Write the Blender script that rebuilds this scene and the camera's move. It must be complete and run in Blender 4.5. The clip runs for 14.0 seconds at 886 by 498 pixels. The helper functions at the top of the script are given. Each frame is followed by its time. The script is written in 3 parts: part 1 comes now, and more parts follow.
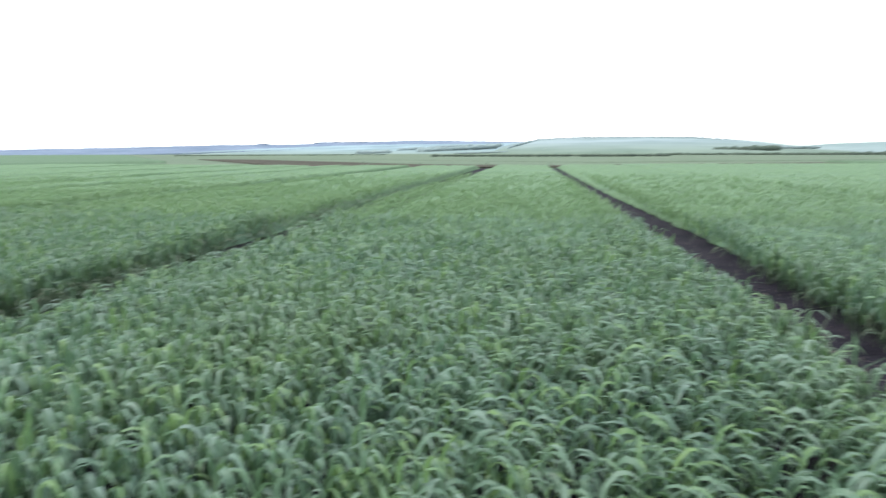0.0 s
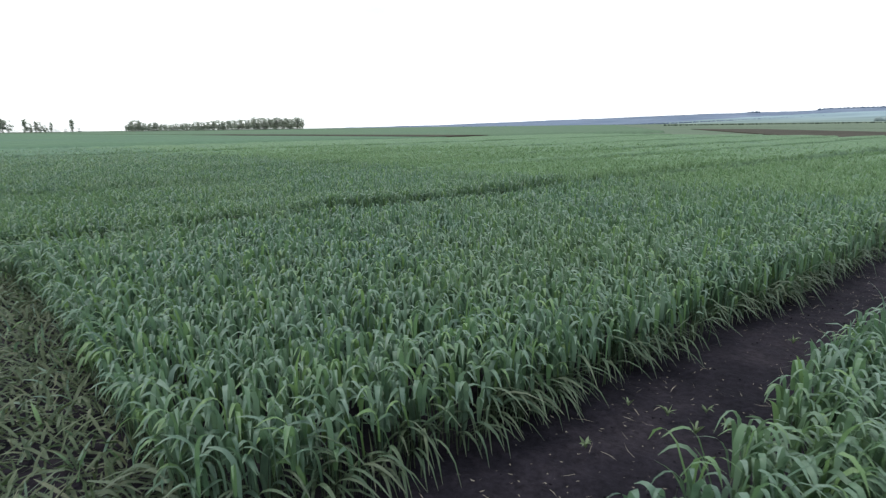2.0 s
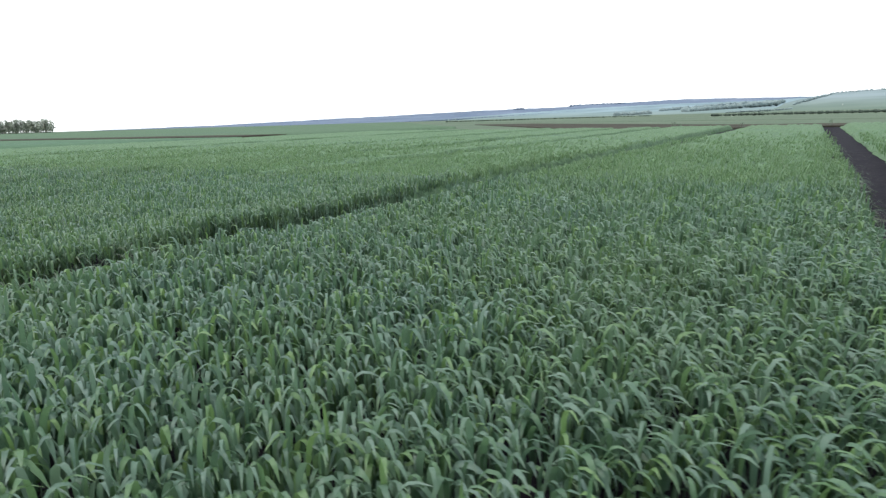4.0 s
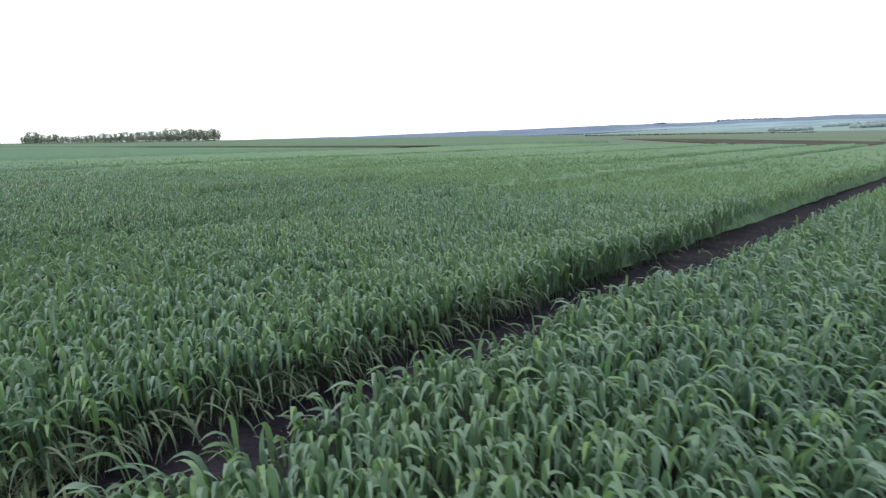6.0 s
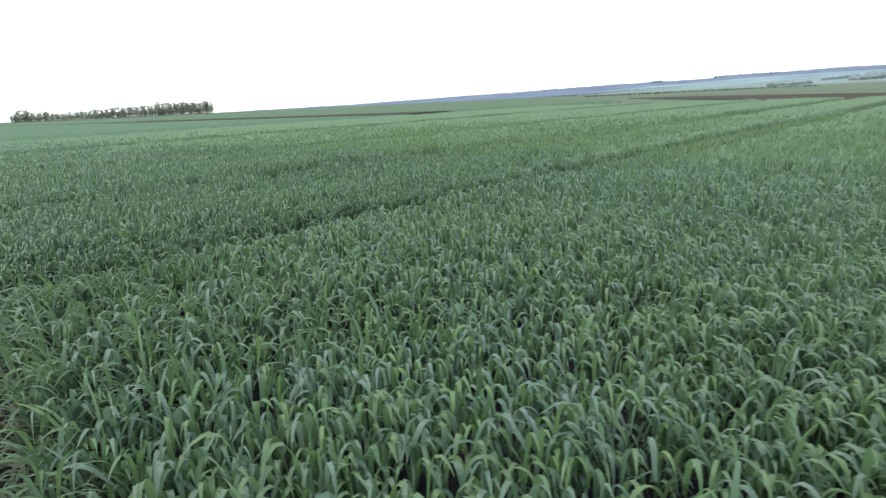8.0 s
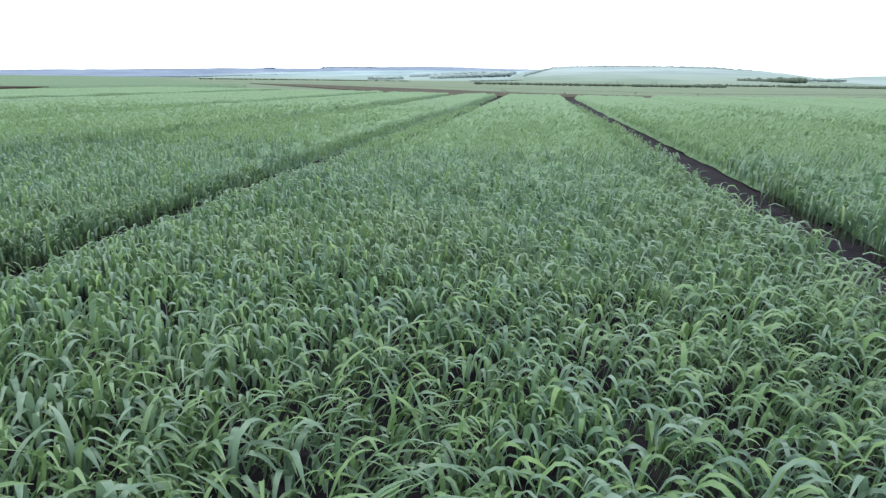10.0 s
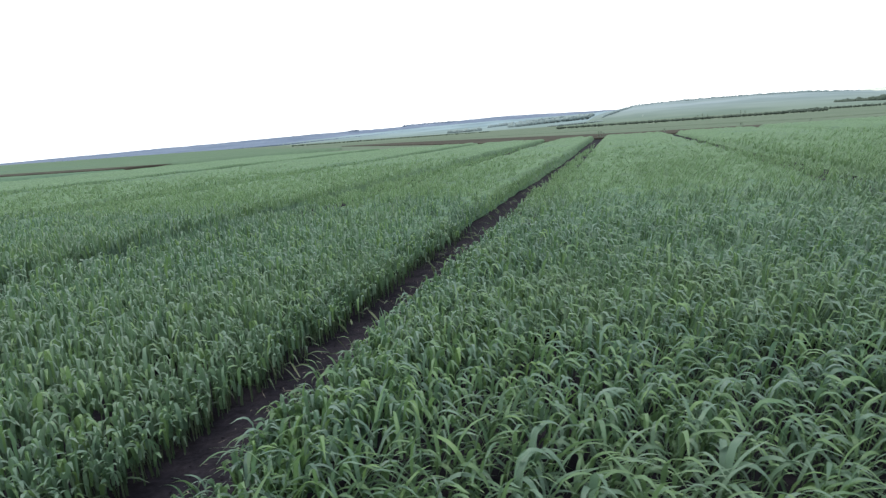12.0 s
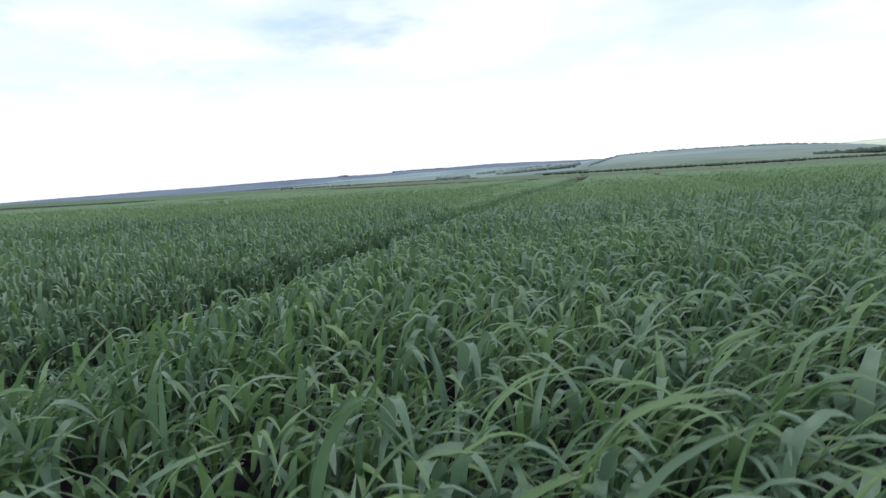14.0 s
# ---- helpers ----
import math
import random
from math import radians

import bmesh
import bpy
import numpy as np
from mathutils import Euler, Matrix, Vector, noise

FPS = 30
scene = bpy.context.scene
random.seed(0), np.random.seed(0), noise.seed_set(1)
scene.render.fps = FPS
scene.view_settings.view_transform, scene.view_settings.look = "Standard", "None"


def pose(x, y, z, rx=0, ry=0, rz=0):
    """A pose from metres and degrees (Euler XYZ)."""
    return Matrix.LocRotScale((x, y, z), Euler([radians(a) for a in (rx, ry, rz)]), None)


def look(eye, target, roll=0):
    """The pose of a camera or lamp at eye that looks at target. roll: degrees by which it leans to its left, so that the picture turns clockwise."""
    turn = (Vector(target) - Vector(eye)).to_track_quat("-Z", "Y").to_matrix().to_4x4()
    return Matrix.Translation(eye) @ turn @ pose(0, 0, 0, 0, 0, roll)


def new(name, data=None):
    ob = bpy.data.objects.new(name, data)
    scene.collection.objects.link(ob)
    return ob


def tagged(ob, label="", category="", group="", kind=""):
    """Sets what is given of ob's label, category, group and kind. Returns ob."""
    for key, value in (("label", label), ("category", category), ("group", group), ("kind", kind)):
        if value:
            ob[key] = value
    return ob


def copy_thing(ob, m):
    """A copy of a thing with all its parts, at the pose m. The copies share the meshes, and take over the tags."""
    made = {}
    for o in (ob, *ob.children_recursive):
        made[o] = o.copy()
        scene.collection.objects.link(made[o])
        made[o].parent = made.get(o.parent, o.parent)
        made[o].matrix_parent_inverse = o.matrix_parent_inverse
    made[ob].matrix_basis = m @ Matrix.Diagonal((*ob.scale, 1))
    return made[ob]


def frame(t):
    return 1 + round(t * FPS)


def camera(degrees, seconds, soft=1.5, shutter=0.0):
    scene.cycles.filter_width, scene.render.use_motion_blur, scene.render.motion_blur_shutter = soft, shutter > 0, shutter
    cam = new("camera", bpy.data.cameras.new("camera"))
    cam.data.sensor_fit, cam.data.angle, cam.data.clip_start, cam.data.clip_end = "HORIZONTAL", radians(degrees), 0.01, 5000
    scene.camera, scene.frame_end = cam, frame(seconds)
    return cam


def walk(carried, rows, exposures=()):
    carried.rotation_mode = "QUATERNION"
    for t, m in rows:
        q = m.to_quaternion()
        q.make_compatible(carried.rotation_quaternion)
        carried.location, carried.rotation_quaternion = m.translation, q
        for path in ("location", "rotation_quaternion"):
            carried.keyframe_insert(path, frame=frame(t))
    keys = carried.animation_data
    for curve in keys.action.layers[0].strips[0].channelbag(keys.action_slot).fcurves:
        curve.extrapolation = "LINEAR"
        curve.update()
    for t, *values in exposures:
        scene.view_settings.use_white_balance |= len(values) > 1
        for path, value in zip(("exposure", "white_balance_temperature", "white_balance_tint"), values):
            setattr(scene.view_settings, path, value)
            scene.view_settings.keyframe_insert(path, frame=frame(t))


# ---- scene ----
cam = camera(71.1, 14.0, soft=1.3, shutter=0.17)
PATH = [
    (0.0, pose(0.000, 0.250, 1.500, 81.22, 0.17, 7.77)),
    (0.3, pose(-0.342, 0.148, 1.530, 78.68, 1.24, 26.07)),
    (0.5, pose(-0.570, 0.080, 1.550, 80.64, 0.83, 34.93)),
    (0.6, pose(-0.702, 0.076, 1.549, 80.61, 0.89, 41.12)),
    (0.8, pose(-0.966, 0.068, 1.547, 80.96, 1.34, 46.75)),
    (1.0, pose(-1.230, 0.060, 1.545, 80.70, 2.25, 48.62)),
    (1.2, pose(-1.466, 0.036, 1.531, 81.86, 0.63, 54.82)),
    (1.3, pose(-1.584, 0.024, 1.524, 80.21, 0.67, 58.06)),
    (1.5, pose(-1.820, 0.000, 1.510, 79.10, 0.90, 59.38)),
    (1.8, pose(-2.210, 0.000, 1.534, 79.15, 0.02, 53.47)),
    (2.0, pose(-2.470, 0.000, 1.550, 78.82, 0.73, 49.85)),
    (2.2, pose(-2.738, 0.036, 1.550, 78.74, 0.01, 47.64)),
    (2.5, pose(-3.140, 0.090, 1.550, 78.68, 0.76, 45.27)),
    (2.8, pose(-3.512, 0.132, 1.520, 78.41, -0.18, 43.48)),
    (3.0, pose(-3.760, 0.160, 1.500, 79.55, -0.72, 38.67)),
    (3.2, pose(-4.020, 0.180, 1.500, 79.92, 0.57, 31.38)),
    (5.3, pose(-7.390, 0.200, 1.520, 76.59, 3.16, 31.21)),
    (5.5, pose(-7.710, 0.200, 1.520, 77.50, 3.99, 34.43)),
    (5.8, pose(-8.166, 0.188, 1.496, 79.07, 2.80, 42.81)),
    (6.0, pose(-8.470, 0.180, 1.480, 79.71, 0.89, 42.63)),
    (6.2, pose(-8.750, 0.176, 1.496, 79.90, 0.80, 44.58)),
    (6.5, pose(-9.170, 0.170, 1.520, 77.51, 2.81, 43.78)),
    (6.8, pose(-9.680, 0.212, 1.526, 76.64, 4.14, 43.45)),
    (7.0, pose(-10.020, 0.240, 1.530, 79.20, 2.31, 47.82)),
    (7.2, pose(-10.320, 0.240, 1.506, 77.91, 0.61, 49.70)),
    (7.5, pose(-10.770, 0.240, 1.470, 75.96, -0.93, 43.99)),
    (7.8, pose(-11.166, 0.264, 1.488, 78.23, 2.13, 43.62)),
    (8.0, pose(-11.430, 0.280, 1.500, 76.62, 2.64, 42.10)),
    (8.2, pose(-11.718, 0.328, 1.512, 74.78, 4.85, 43.17)),
    (8.5, pose(-12.150, 0.400, 1.530, 76.33, 4.21, 40.57)),
    (8.7, pose(-12.420, 0.400, 1.520, 76.88, 2.92, 36.40)),
    (10.8, pose(-14.090, 0.350, 1.500, 75.53, -1.02, 1.35)),
    (11.0, pose(-14.260, 0.350, 1.500, 78.36, 1.48, 6.29)),
    (11.2, pose(-14.428, 0.350, 1.496, 78.26, 2.49, 8.97)),
    (11.5, pose(-14.680, 0.350, 1.490, 78.54, 3.21, 10.57)),
    (11.8, pose(-14.992, 0.368, 1.514, 79.80, 5.11, 13.34)),
    (12.0, pose(-15.200, 0.380, 1.530, 79.46, 3.99, 15.56)),
    (12.3, pose(-15.356, 0.314, 1.548, 78.73, 2.18, 9.70)),
    (12.5, pose(-15.460, 0.270, 1.560, 80.28, 3.17, 1.97)),
    (12.7, pose(-15.448, 0.274, 1.544, 80.45, 3.36, -1.64)),
    (13.0, pose(-15.430, 0.280, 1.520, 79.39, 0.32, 0.71)),
    (13.2, pose(-15.278, 0.368, 1.453, 77.92, -0.71, 6.89)),
    (13.3, pose(-15.202, 0.412, 1.420, 78.09, -2.52, 9.89)),
    (13.5, pose(-15.050, 0.500, 1.290, 79.19, -1.40, 11.97)),
    (13.7, pose(-15.010, 0.540, 1.090, 79.79, 1.16, 11.11)),
    (13.8, pose(-14.990, 0.560, 1.000, 81.43, 1.02, 12.02)),
    (14.0, pose(-14.950, 0.600, 0.830, 83.60, 3.27, 14.53)),
]
EXPOSURES = [(0.0, 0.36), (0.3, -0.06), (0.6, -0.2), (1.0, -0.52), (1.2, -0.5), (1.5, -0.74), (2.0, -0.3), (3.2, -0.22), (5.3, -0.05), (6.0, -0.22), (6.5, -0.18), (7.0, 0.0), (8.0, -0.08), (8.5, 0.08), (8.7, 0.12), (10.8, 0.4), (11.0, 0.38), (11.4, 0.14), (11.8, 0.0), (12.0, -0.2), (12.5, -0.31), (13.0, -0.42), (13.5, -0.27), (14.0, -0.6)]
walk(cam, PATH, EXPOSURES)

# ---- light ----
SUN_ELEVATION, SUN_AZIMUTH = 64.0, -105.0
world = bpy.data.worlds.new("sky")
scene.world = world
world.use_nodes = True
wt = world.node_tree
wt.nodes.clear()


def wnode(kind, **values):
    n = wt.nodes.new(kind)
    for key, value in values.items():
        n.inputs[key].default_value = value
    return n


wout, wback = wnode("ShaderNodeOutputWorld"), wnode("ShaderNodeBackground", Strength=0.1)
wsky = wnode("ShaderNodeTexSky")
wsky.sky_type, wsky.sun_disc = "NISHITA", False
wsky.sun_elevation, wsky.sun_rotation = radians(SUN_ELEVATION), radians(SUN_AZIMUTH)
wcoord, wmap = wnode("ShaderNodeTexCoord"), wnode("ShaderNodeMapping")
wmap.inputs["Scale"].default_value = (1.0, 1.0, 3.2)
wnoise = wnode("ShaderNodeTexNoise", Scale=2.3, Detail=6.0, Roughness=0.55)
wramp = wnode("ShaderNodeValToRGB")
wramp.color_ramp.elements[0].position, wramp.color_ramp.elements[1].position = 0.34, 0.47
wsep = wnode("ShaderNodeSeparateXYZ")
wlow = wnode("ShaderNodeMapRange")
for key, value in (("From Min", 0.12), ("From Max", 0.22), ("To Min", 1.0), ("To Max", 0.0)):
    wlow.inputs[key].default_value = value
wmax = wt.nodes.new("ShaderNodeMath")
wmax.operation = "MAXIMUM"
wshade = wnode("ShaderNodeTexNoise", Scale=3.5, Detail=5.0)
wgrey = wnode("ShaderNodeMapRange")
for key, value in (("From Min", 0.35), ("From Max", 0.65), ("To Min", 0.0), ("To Max", 1.0)):
    wgrey.inputs[key].default_value = value
wtop = wt.nodes.new("ShaderNodeMath")
wtop.operation = "MAXIMUM"
wcloud = wt.nodes.new("ShaderNodeMix")
wcloud.data_type = "RGBA"
wcloud.inputs["A"].default_value, wcloud.inputs["B"].default_value = (10.8, 13.6, 15.9, 1), (16.6, 17.2, 17.5, 1)
wzenith = wnode("ShaderNodeMapRange")
for key, value in (("From Min", 0.3), ("From Max", 1.0), ("To Min", 1.0), ("To Max", 1.15)):
    wzenith.inputs[key].default_value = value
wbright = wt.nodes.new("ShaderNodeVectorMath")
wbright.operation = "SCALE"
wmix = wt.nodes.new("ShaderNodeMix")
wmix.data_type = "RGBA"
gain = wt.nodes.new("ShaderNodeVectorMath")
gain.operation = "SCALE"
gain.inputs["Scale"].default_value = 3.0
for a, b in ((wcoord.outputs["Generated"], wmap.inputs["Vector"]), (wmap.outputs[0], wnoise.inputs["Vector"]),
             (wmap.outputs[0], wshade.inputs["Vector"]), (wnoise.outputs["Fac"], wramp.inputs[0]),
             (wcoord.outputs["Generated"], wsep.inputs[0]), (wsep.outputs["Z"], wlow.inputs["Value"]),
             (wramp.outputs[0], wmax.inputs[0]), (wlow.outputs[0], wmax.inputs[1]), (wshade.outputs["Fac"], wgrey.inputs["Value"]),
             (wgrey.outputs[0], wtop.inputs[0]), (wlow.outputs[0], wtop.inputs[1]), (wtop.outputs[0], wcloud.inputs["Factor"]), (wcloud.outputs["Result"], wbright.inputs[0]),
             (wsep.outputs["Z"], wzenith.inputs["Value"]), (wzenith.outputs[0], wbright.inputs["Scale"]), (wsky.outputs[0], gain.inputs[0]), (gain.outputs[0], wmix.inputs["A"]),
             (wbright.outputs[0], wmix.inputs["B"]), (wmax.outputs[0], wmix.inputs["Factor"]),
             (wmix.outputs["Result"], wback.inputs["Color"]), (wback.outputs[0], wout.inputs[0])):
    wt.links.new(a, b)

sun = new("sun", bpy.data.lights.new("sun", "SUN"))
sun.data.energy, sun.data.angle, sun.data.color = 2.0, radians(14), (1.0, 0.96, 0.9)
saz, sel = radians(SUN_AZIMUTH), radians(SUN_ELEVATION)
sun.matrix_world = look((0, 0, 60), (-math.sin(saz) * math.cos(sel) * 10, -math.cos(saz) * math.cos(sel) * 10, 60 - math.sin(sel) * 10))

# ---- materials ----


def material(name, build):
    m = bpy.data.materials.new(name)
    m.use_nodes = True
    t = m.node_tree
    t.nodes.clear()
    out = t.nodes.new("ShaderNodeOutputMaterial")

    def node(kind, links=(), **values):
        n = t.nodes.new(kind)
        for key, value in values.items():
            n.inputs[key.replace("_", " ")].default_value = value
        for key, socket in links:
            t.links.new(socket, n.inputs[key])
        return n

    def ramp(socket, *stops):
        n = t.nodes.new("ShaderNodeValToRGB")
        e = n.color_ramp.elements
        while len(e) < len(stops):
            e.new(0.5)
        for el, (p, c) in zip(e, stops):
            el.position, el.color = p, (*c, 1)
        t.links.new(socket, n.inputs[0])
        return n.outputs[0]

    def mix(fac, a, b, kind="MIX"):
        n = t.nodes.new("ShaderNodeMix")
        n.data_type, n.blend_type = "RGBA", kind
        for key, v in (("Factor", fac), ("A", a), ("B", b)):
            if isinstance(v, (int, float)):
                n.inputs[key].default_value = v
            elif isinstance(v, tuple):
                n.inputs[key].default_value = (*v, 1)
            else:
                t.links.new(v, n.inputs[key])
        return n.outputs["Result"]

    t.links.new(build(t, node, ramp, mix), out.inputs[0])
    return m


def leaf_material(name, colours, gloss=0.45, through_light=0.16, dry=0.25, patchy=0.4):
    """Cereal leaf: each blade its own tint, long veins, paler worn patches, light through the blade."""
    def build(t, node, ramp, mix):
        geo, tc = node("ShaderNodeNewGeometry"), node("ShaderNodeTexCoord")
        base = ramp(geo.outputs["Random Per Island"], *[(i / (len(colours) - 1), c) for i, c in enumerate(colours)])
        spot = node("ShaderNodeTexNoise", [("Vector", tc.outputs["Object"])], Scale=38.0, Detail=3.0)
        patch = node("ShaderNodeTexNoise", [("Vector", tc.outputs["Object"])], Scale=0.7, Detail=2.0)
        tone = mix(ramp(patch.outputs["Fac"], (0.35, (0, 0, 0)), (0.7, (1, 1, 1))), base, mix(patchy, base, (0.15, 0.225, 0.115)))
        tone = mix(ramp(spot.outputs["Fac"], (0.55, (0, 0, 0)), (0.75, (dry, dry, dry))), tone, (0.33, 0.38, 0.27))
        uv = node("ShaderNodeUVMap")
        sep = node("ShaderNodeSeparateXYZ", [("Vector", uv.outputs[0])])
        tip = ramp(sep.outputs["Y"], (0.86, (0, 0, 0)), (1.0, (dry * 1.6,) * 3))
        tone = mix(tip, tone, (0.42, 0.42, 0.30))
        vein = node("ShaderNodeTexWave", [("Vector", uv.outputs[0])], Scale=3.0, Distortion=0.3)
        vein.bands_direction = "X"
        bump = node("ShaderNodeBump", [("Height", vein.outputs["Fac"])], Strength=0.25, Distance=0.002)
        p = node("ShaderNodeBsdfPrincipled", [("Base Color", tone), ("Normal", bump.outputs[0])], Roughness=gloss)
        p.inputs["Specular IOR Level"].default_value = 0.45
        tl = node("ShaderNodeBsdfTranslucent", [("Color", mix(0.25, mix(1.0, tone, (1.25, 1.25, 1.25), "MULTIPLY"), (0.17, 0.29, 0.09)))])
        m = node("ShaderNodeMixShader", [(1, p.outputs[0]), (2, tl.outputs[0])])
        m.inputs[0].default_value = through_light
        return m.outputs[0]
    return material(name, build)


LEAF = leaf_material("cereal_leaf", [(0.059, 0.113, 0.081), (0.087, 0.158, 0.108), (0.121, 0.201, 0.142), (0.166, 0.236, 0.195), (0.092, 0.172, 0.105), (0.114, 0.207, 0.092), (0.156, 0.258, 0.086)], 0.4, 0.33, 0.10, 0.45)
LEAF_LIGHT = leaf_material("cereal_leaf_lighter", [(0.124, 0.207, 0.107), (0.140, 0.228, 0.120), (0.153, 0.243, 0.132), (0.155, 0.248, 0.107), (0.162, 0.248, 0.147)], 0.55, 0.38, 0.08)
LEAF_FRESH = leaf_material("cereal_leaf_greener", [(0.070, 0.132, 0.062), (0.096, 0.172, 0.076), (0.122, 0.212, 0.088), (0.150, 0.240, 0.115)], 0.45, 0.33, 0.10, 0.45)
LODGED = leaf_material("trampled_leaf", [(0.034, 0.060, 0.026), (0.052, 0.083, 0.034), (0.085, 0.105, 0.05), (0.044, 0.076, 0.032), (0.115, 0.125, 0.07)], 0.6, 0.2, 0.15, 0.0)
# darker than old leaves are, to put the lane walls' shade into colour
OLD_SHADED_LEAF = leaf_material("old_shaded_leaf", [(0.045, 0.078, 0.042), (0.065, 0.1, 0.052), (0.08, 0.1, 0.058), (0.05, 0.09, 0.05)], 0.55, 0.2, 0.2, 0.0)
WEED = leaf_material("weed_leaf", [(0.08, 0.13, 0.06), (0.12, 0.165, 0.08), (0.15, 0.17, 0.10)], 0.5, 0.25, 0.2)
# far paler than foliage is: haze over the distant wood, put into the colour
HAZED_TREE_LEAF = leaf_material("hazed_tree_leaf", [(0.29, 0.305, 0.26), (0.33, 0.345, 0.295), (0.37, 0.38, 0.33)], 0.7, 0.5, 0.0, 0.0)


def surface(name, stops, scale, detail_scale, rough=0.95, bump=0.3, distance=0.02, stretch=(1, 1, 1), spread=0.5):
    """Ground-like surface: broad patches in the given colours, fine grain, relief."""
    def build(t, node, ramp, mix):
        tc = node("ShaderNodeTexCoord")
        mp = node("ShaderNodeMapping", [("Vector", tc.outputs["Object"])])
        mp.inputs["Scale"].default_value = stretch
        broad = node("ShaderNodeTexNoise", [("Vector", mp.outputs[0])], Scale=scale, Detail=4.0, Roughness=0.6)
        fine = node("ShaderNodeTexNoise", [("Vector", mp.outputs[0])], Scale=detail_scale, Detail=6.0, Roughness=0.65)
        n = len(stops) - 1
        c = ramp(broad.outputs["Fac"], *[(0.3 + 0.4 * i / n, s) for i, s in enumerate(stops)])
        g = ramp(fine.outputs["Fac"], (0.3, (1 - spread,) * 3), (0.7, (1 + spread * 0.6,) * 3))
        c = mix(1.0, c, g, "MULTIPLY")
        b = node("ShaderNodeBump", [("Height", fine.outputs["Fac"])], Strength=bump, Distance=distance)
        p = node("ShaderNodeBsdfPrincipled", [("Base Color", c), ("Normal", b.outputs[0])], Roughness=rough)
        p.inputs["Specular IOR Level"].default_value = 0.06
        return p.outputs[0]
    return material(name, build)


SOIL = surface("moist_dark_soil", [(0.011, 0.0098, 0.0138), (0.018, 0.0155, 0.021), (0.030, 0.025, 0.031)], 1.6, 26, 0.85, 0.8, 0.02)
FALLOW = surface("ploughed_soil", [(0.050, 0.045, 0.034), (0.070, 0.061, 0.046)], 0.05, 0.6, 0.95, 0.5, 0.1)
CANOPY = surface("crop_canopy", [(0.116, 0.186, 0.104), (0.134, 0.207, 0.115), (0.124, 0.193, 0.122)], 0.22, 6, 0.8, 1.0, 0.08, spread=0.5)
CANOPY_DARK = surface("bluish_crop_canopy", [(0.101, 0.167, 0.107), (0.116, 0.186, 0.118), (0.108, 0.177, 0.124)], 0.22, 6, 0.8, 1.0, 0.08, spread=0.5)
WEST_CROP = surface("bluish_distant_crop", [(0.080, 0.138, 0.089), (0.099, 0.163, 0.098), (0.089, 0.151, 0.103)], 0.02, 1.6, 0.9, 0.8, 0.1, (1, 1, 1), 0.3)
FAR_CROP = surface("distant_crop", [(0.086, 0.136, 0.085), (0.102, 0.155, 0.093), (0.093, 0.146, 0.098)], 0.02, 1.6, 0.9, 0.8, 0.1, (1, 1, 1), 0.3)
MEADOW = surface("meadow_grass", [(0.10, 0.138, 0.092), (0.118, 0.152, 0.104), (0.14, 0.165, 0.118)], 0.012, 0.35, 0.95, 0.4, 0.2, (1, 2.5, 1), 0.25)
# the blue-grey haze of the distance is put into these base colours
RIDGE = surface("far_hazed_wooded_ridge", [(0.115, 0.148, 0.21), (0.145, 0.18, 0.24), (0.18, 0.215, 0.28)], 0.004, 0.03, 1.0, 0.0, 0.1, (1, 1, 6), 0.15)
SLOPE = surface("far_hazed_hillside", [(0.175, 0.225, 0.22), (0.20, 0.25, 0.245), (0.235, 0.28, 0.275)], 0.004, 0.03, 1.0, 0.0, 0.1, (1, 1, 4), 0.12)


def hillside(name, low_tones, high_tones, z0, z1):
    """Far farmland: grass and hedged fields, colour paled towards the top to paint haze."""
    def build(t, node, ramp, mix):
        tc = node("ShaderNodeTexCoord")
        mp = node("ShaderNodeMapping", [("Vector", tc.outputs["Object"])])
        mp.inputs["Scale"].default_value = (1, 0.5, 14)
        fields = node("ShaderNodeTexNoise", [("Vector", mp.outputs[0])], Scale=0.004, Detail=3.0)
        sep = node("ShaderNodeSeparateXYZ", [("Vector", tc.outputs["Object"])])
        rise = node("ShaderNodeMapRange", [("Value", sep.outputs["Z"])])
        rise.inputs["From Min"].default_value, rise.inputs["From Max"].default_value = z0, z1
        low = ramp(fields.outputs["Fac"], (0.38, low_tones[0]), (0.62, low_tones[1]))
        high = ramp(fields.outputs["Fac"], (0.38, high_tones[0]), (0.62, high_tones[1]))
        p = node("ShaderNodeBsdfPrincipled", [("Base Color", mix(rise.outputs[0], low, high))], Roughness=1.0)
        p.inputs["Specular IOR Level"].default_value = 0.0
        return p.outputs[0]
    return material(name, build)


# haze painted in: greener tones at the foot, pale blue-grey ones above
HILL = hillside("far_hazed_hill_fields", [(0.125, 0.165, 0.125), (0.16, 0.20, 0.155)], [(0.19, 0.235, 0.235), (0.25, 0.295, 0.30)], -4.0, 38.0)
VALE = hillside("far_hazed_valley_fields", [(0.15, 0.195, 0.165), (0.20, 0.24, 0.205)], [(0.19, 0.25, 0.27), (0.26, 0.33, 0.355)], -6.0, 22.0)
# sunlight on the far slope is put into this pale colour
PALE = surface("pale_sunlit_slope", [(0.50, 0.54, 0.46), (0.58, 0.60, 0.50)], 0.004, 0.03, 1.0, 0.0, 0.1, (1, 1, 4), 0.08)
# belt and wood colours are paled and greyed to paint distance haze
BELT = surface("far_hazed_tree_belt", [(0.22, 0.275, 0.275), (0.26, 0.31, 0.31)], 0.05, 0.4, 1.0, 0.2, 0.5, (1, 1, 1), 0.3)
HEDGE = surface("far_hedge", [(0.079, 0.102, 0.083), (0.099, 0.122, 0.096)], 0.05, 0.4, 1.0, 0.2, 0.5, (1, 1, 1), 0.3)
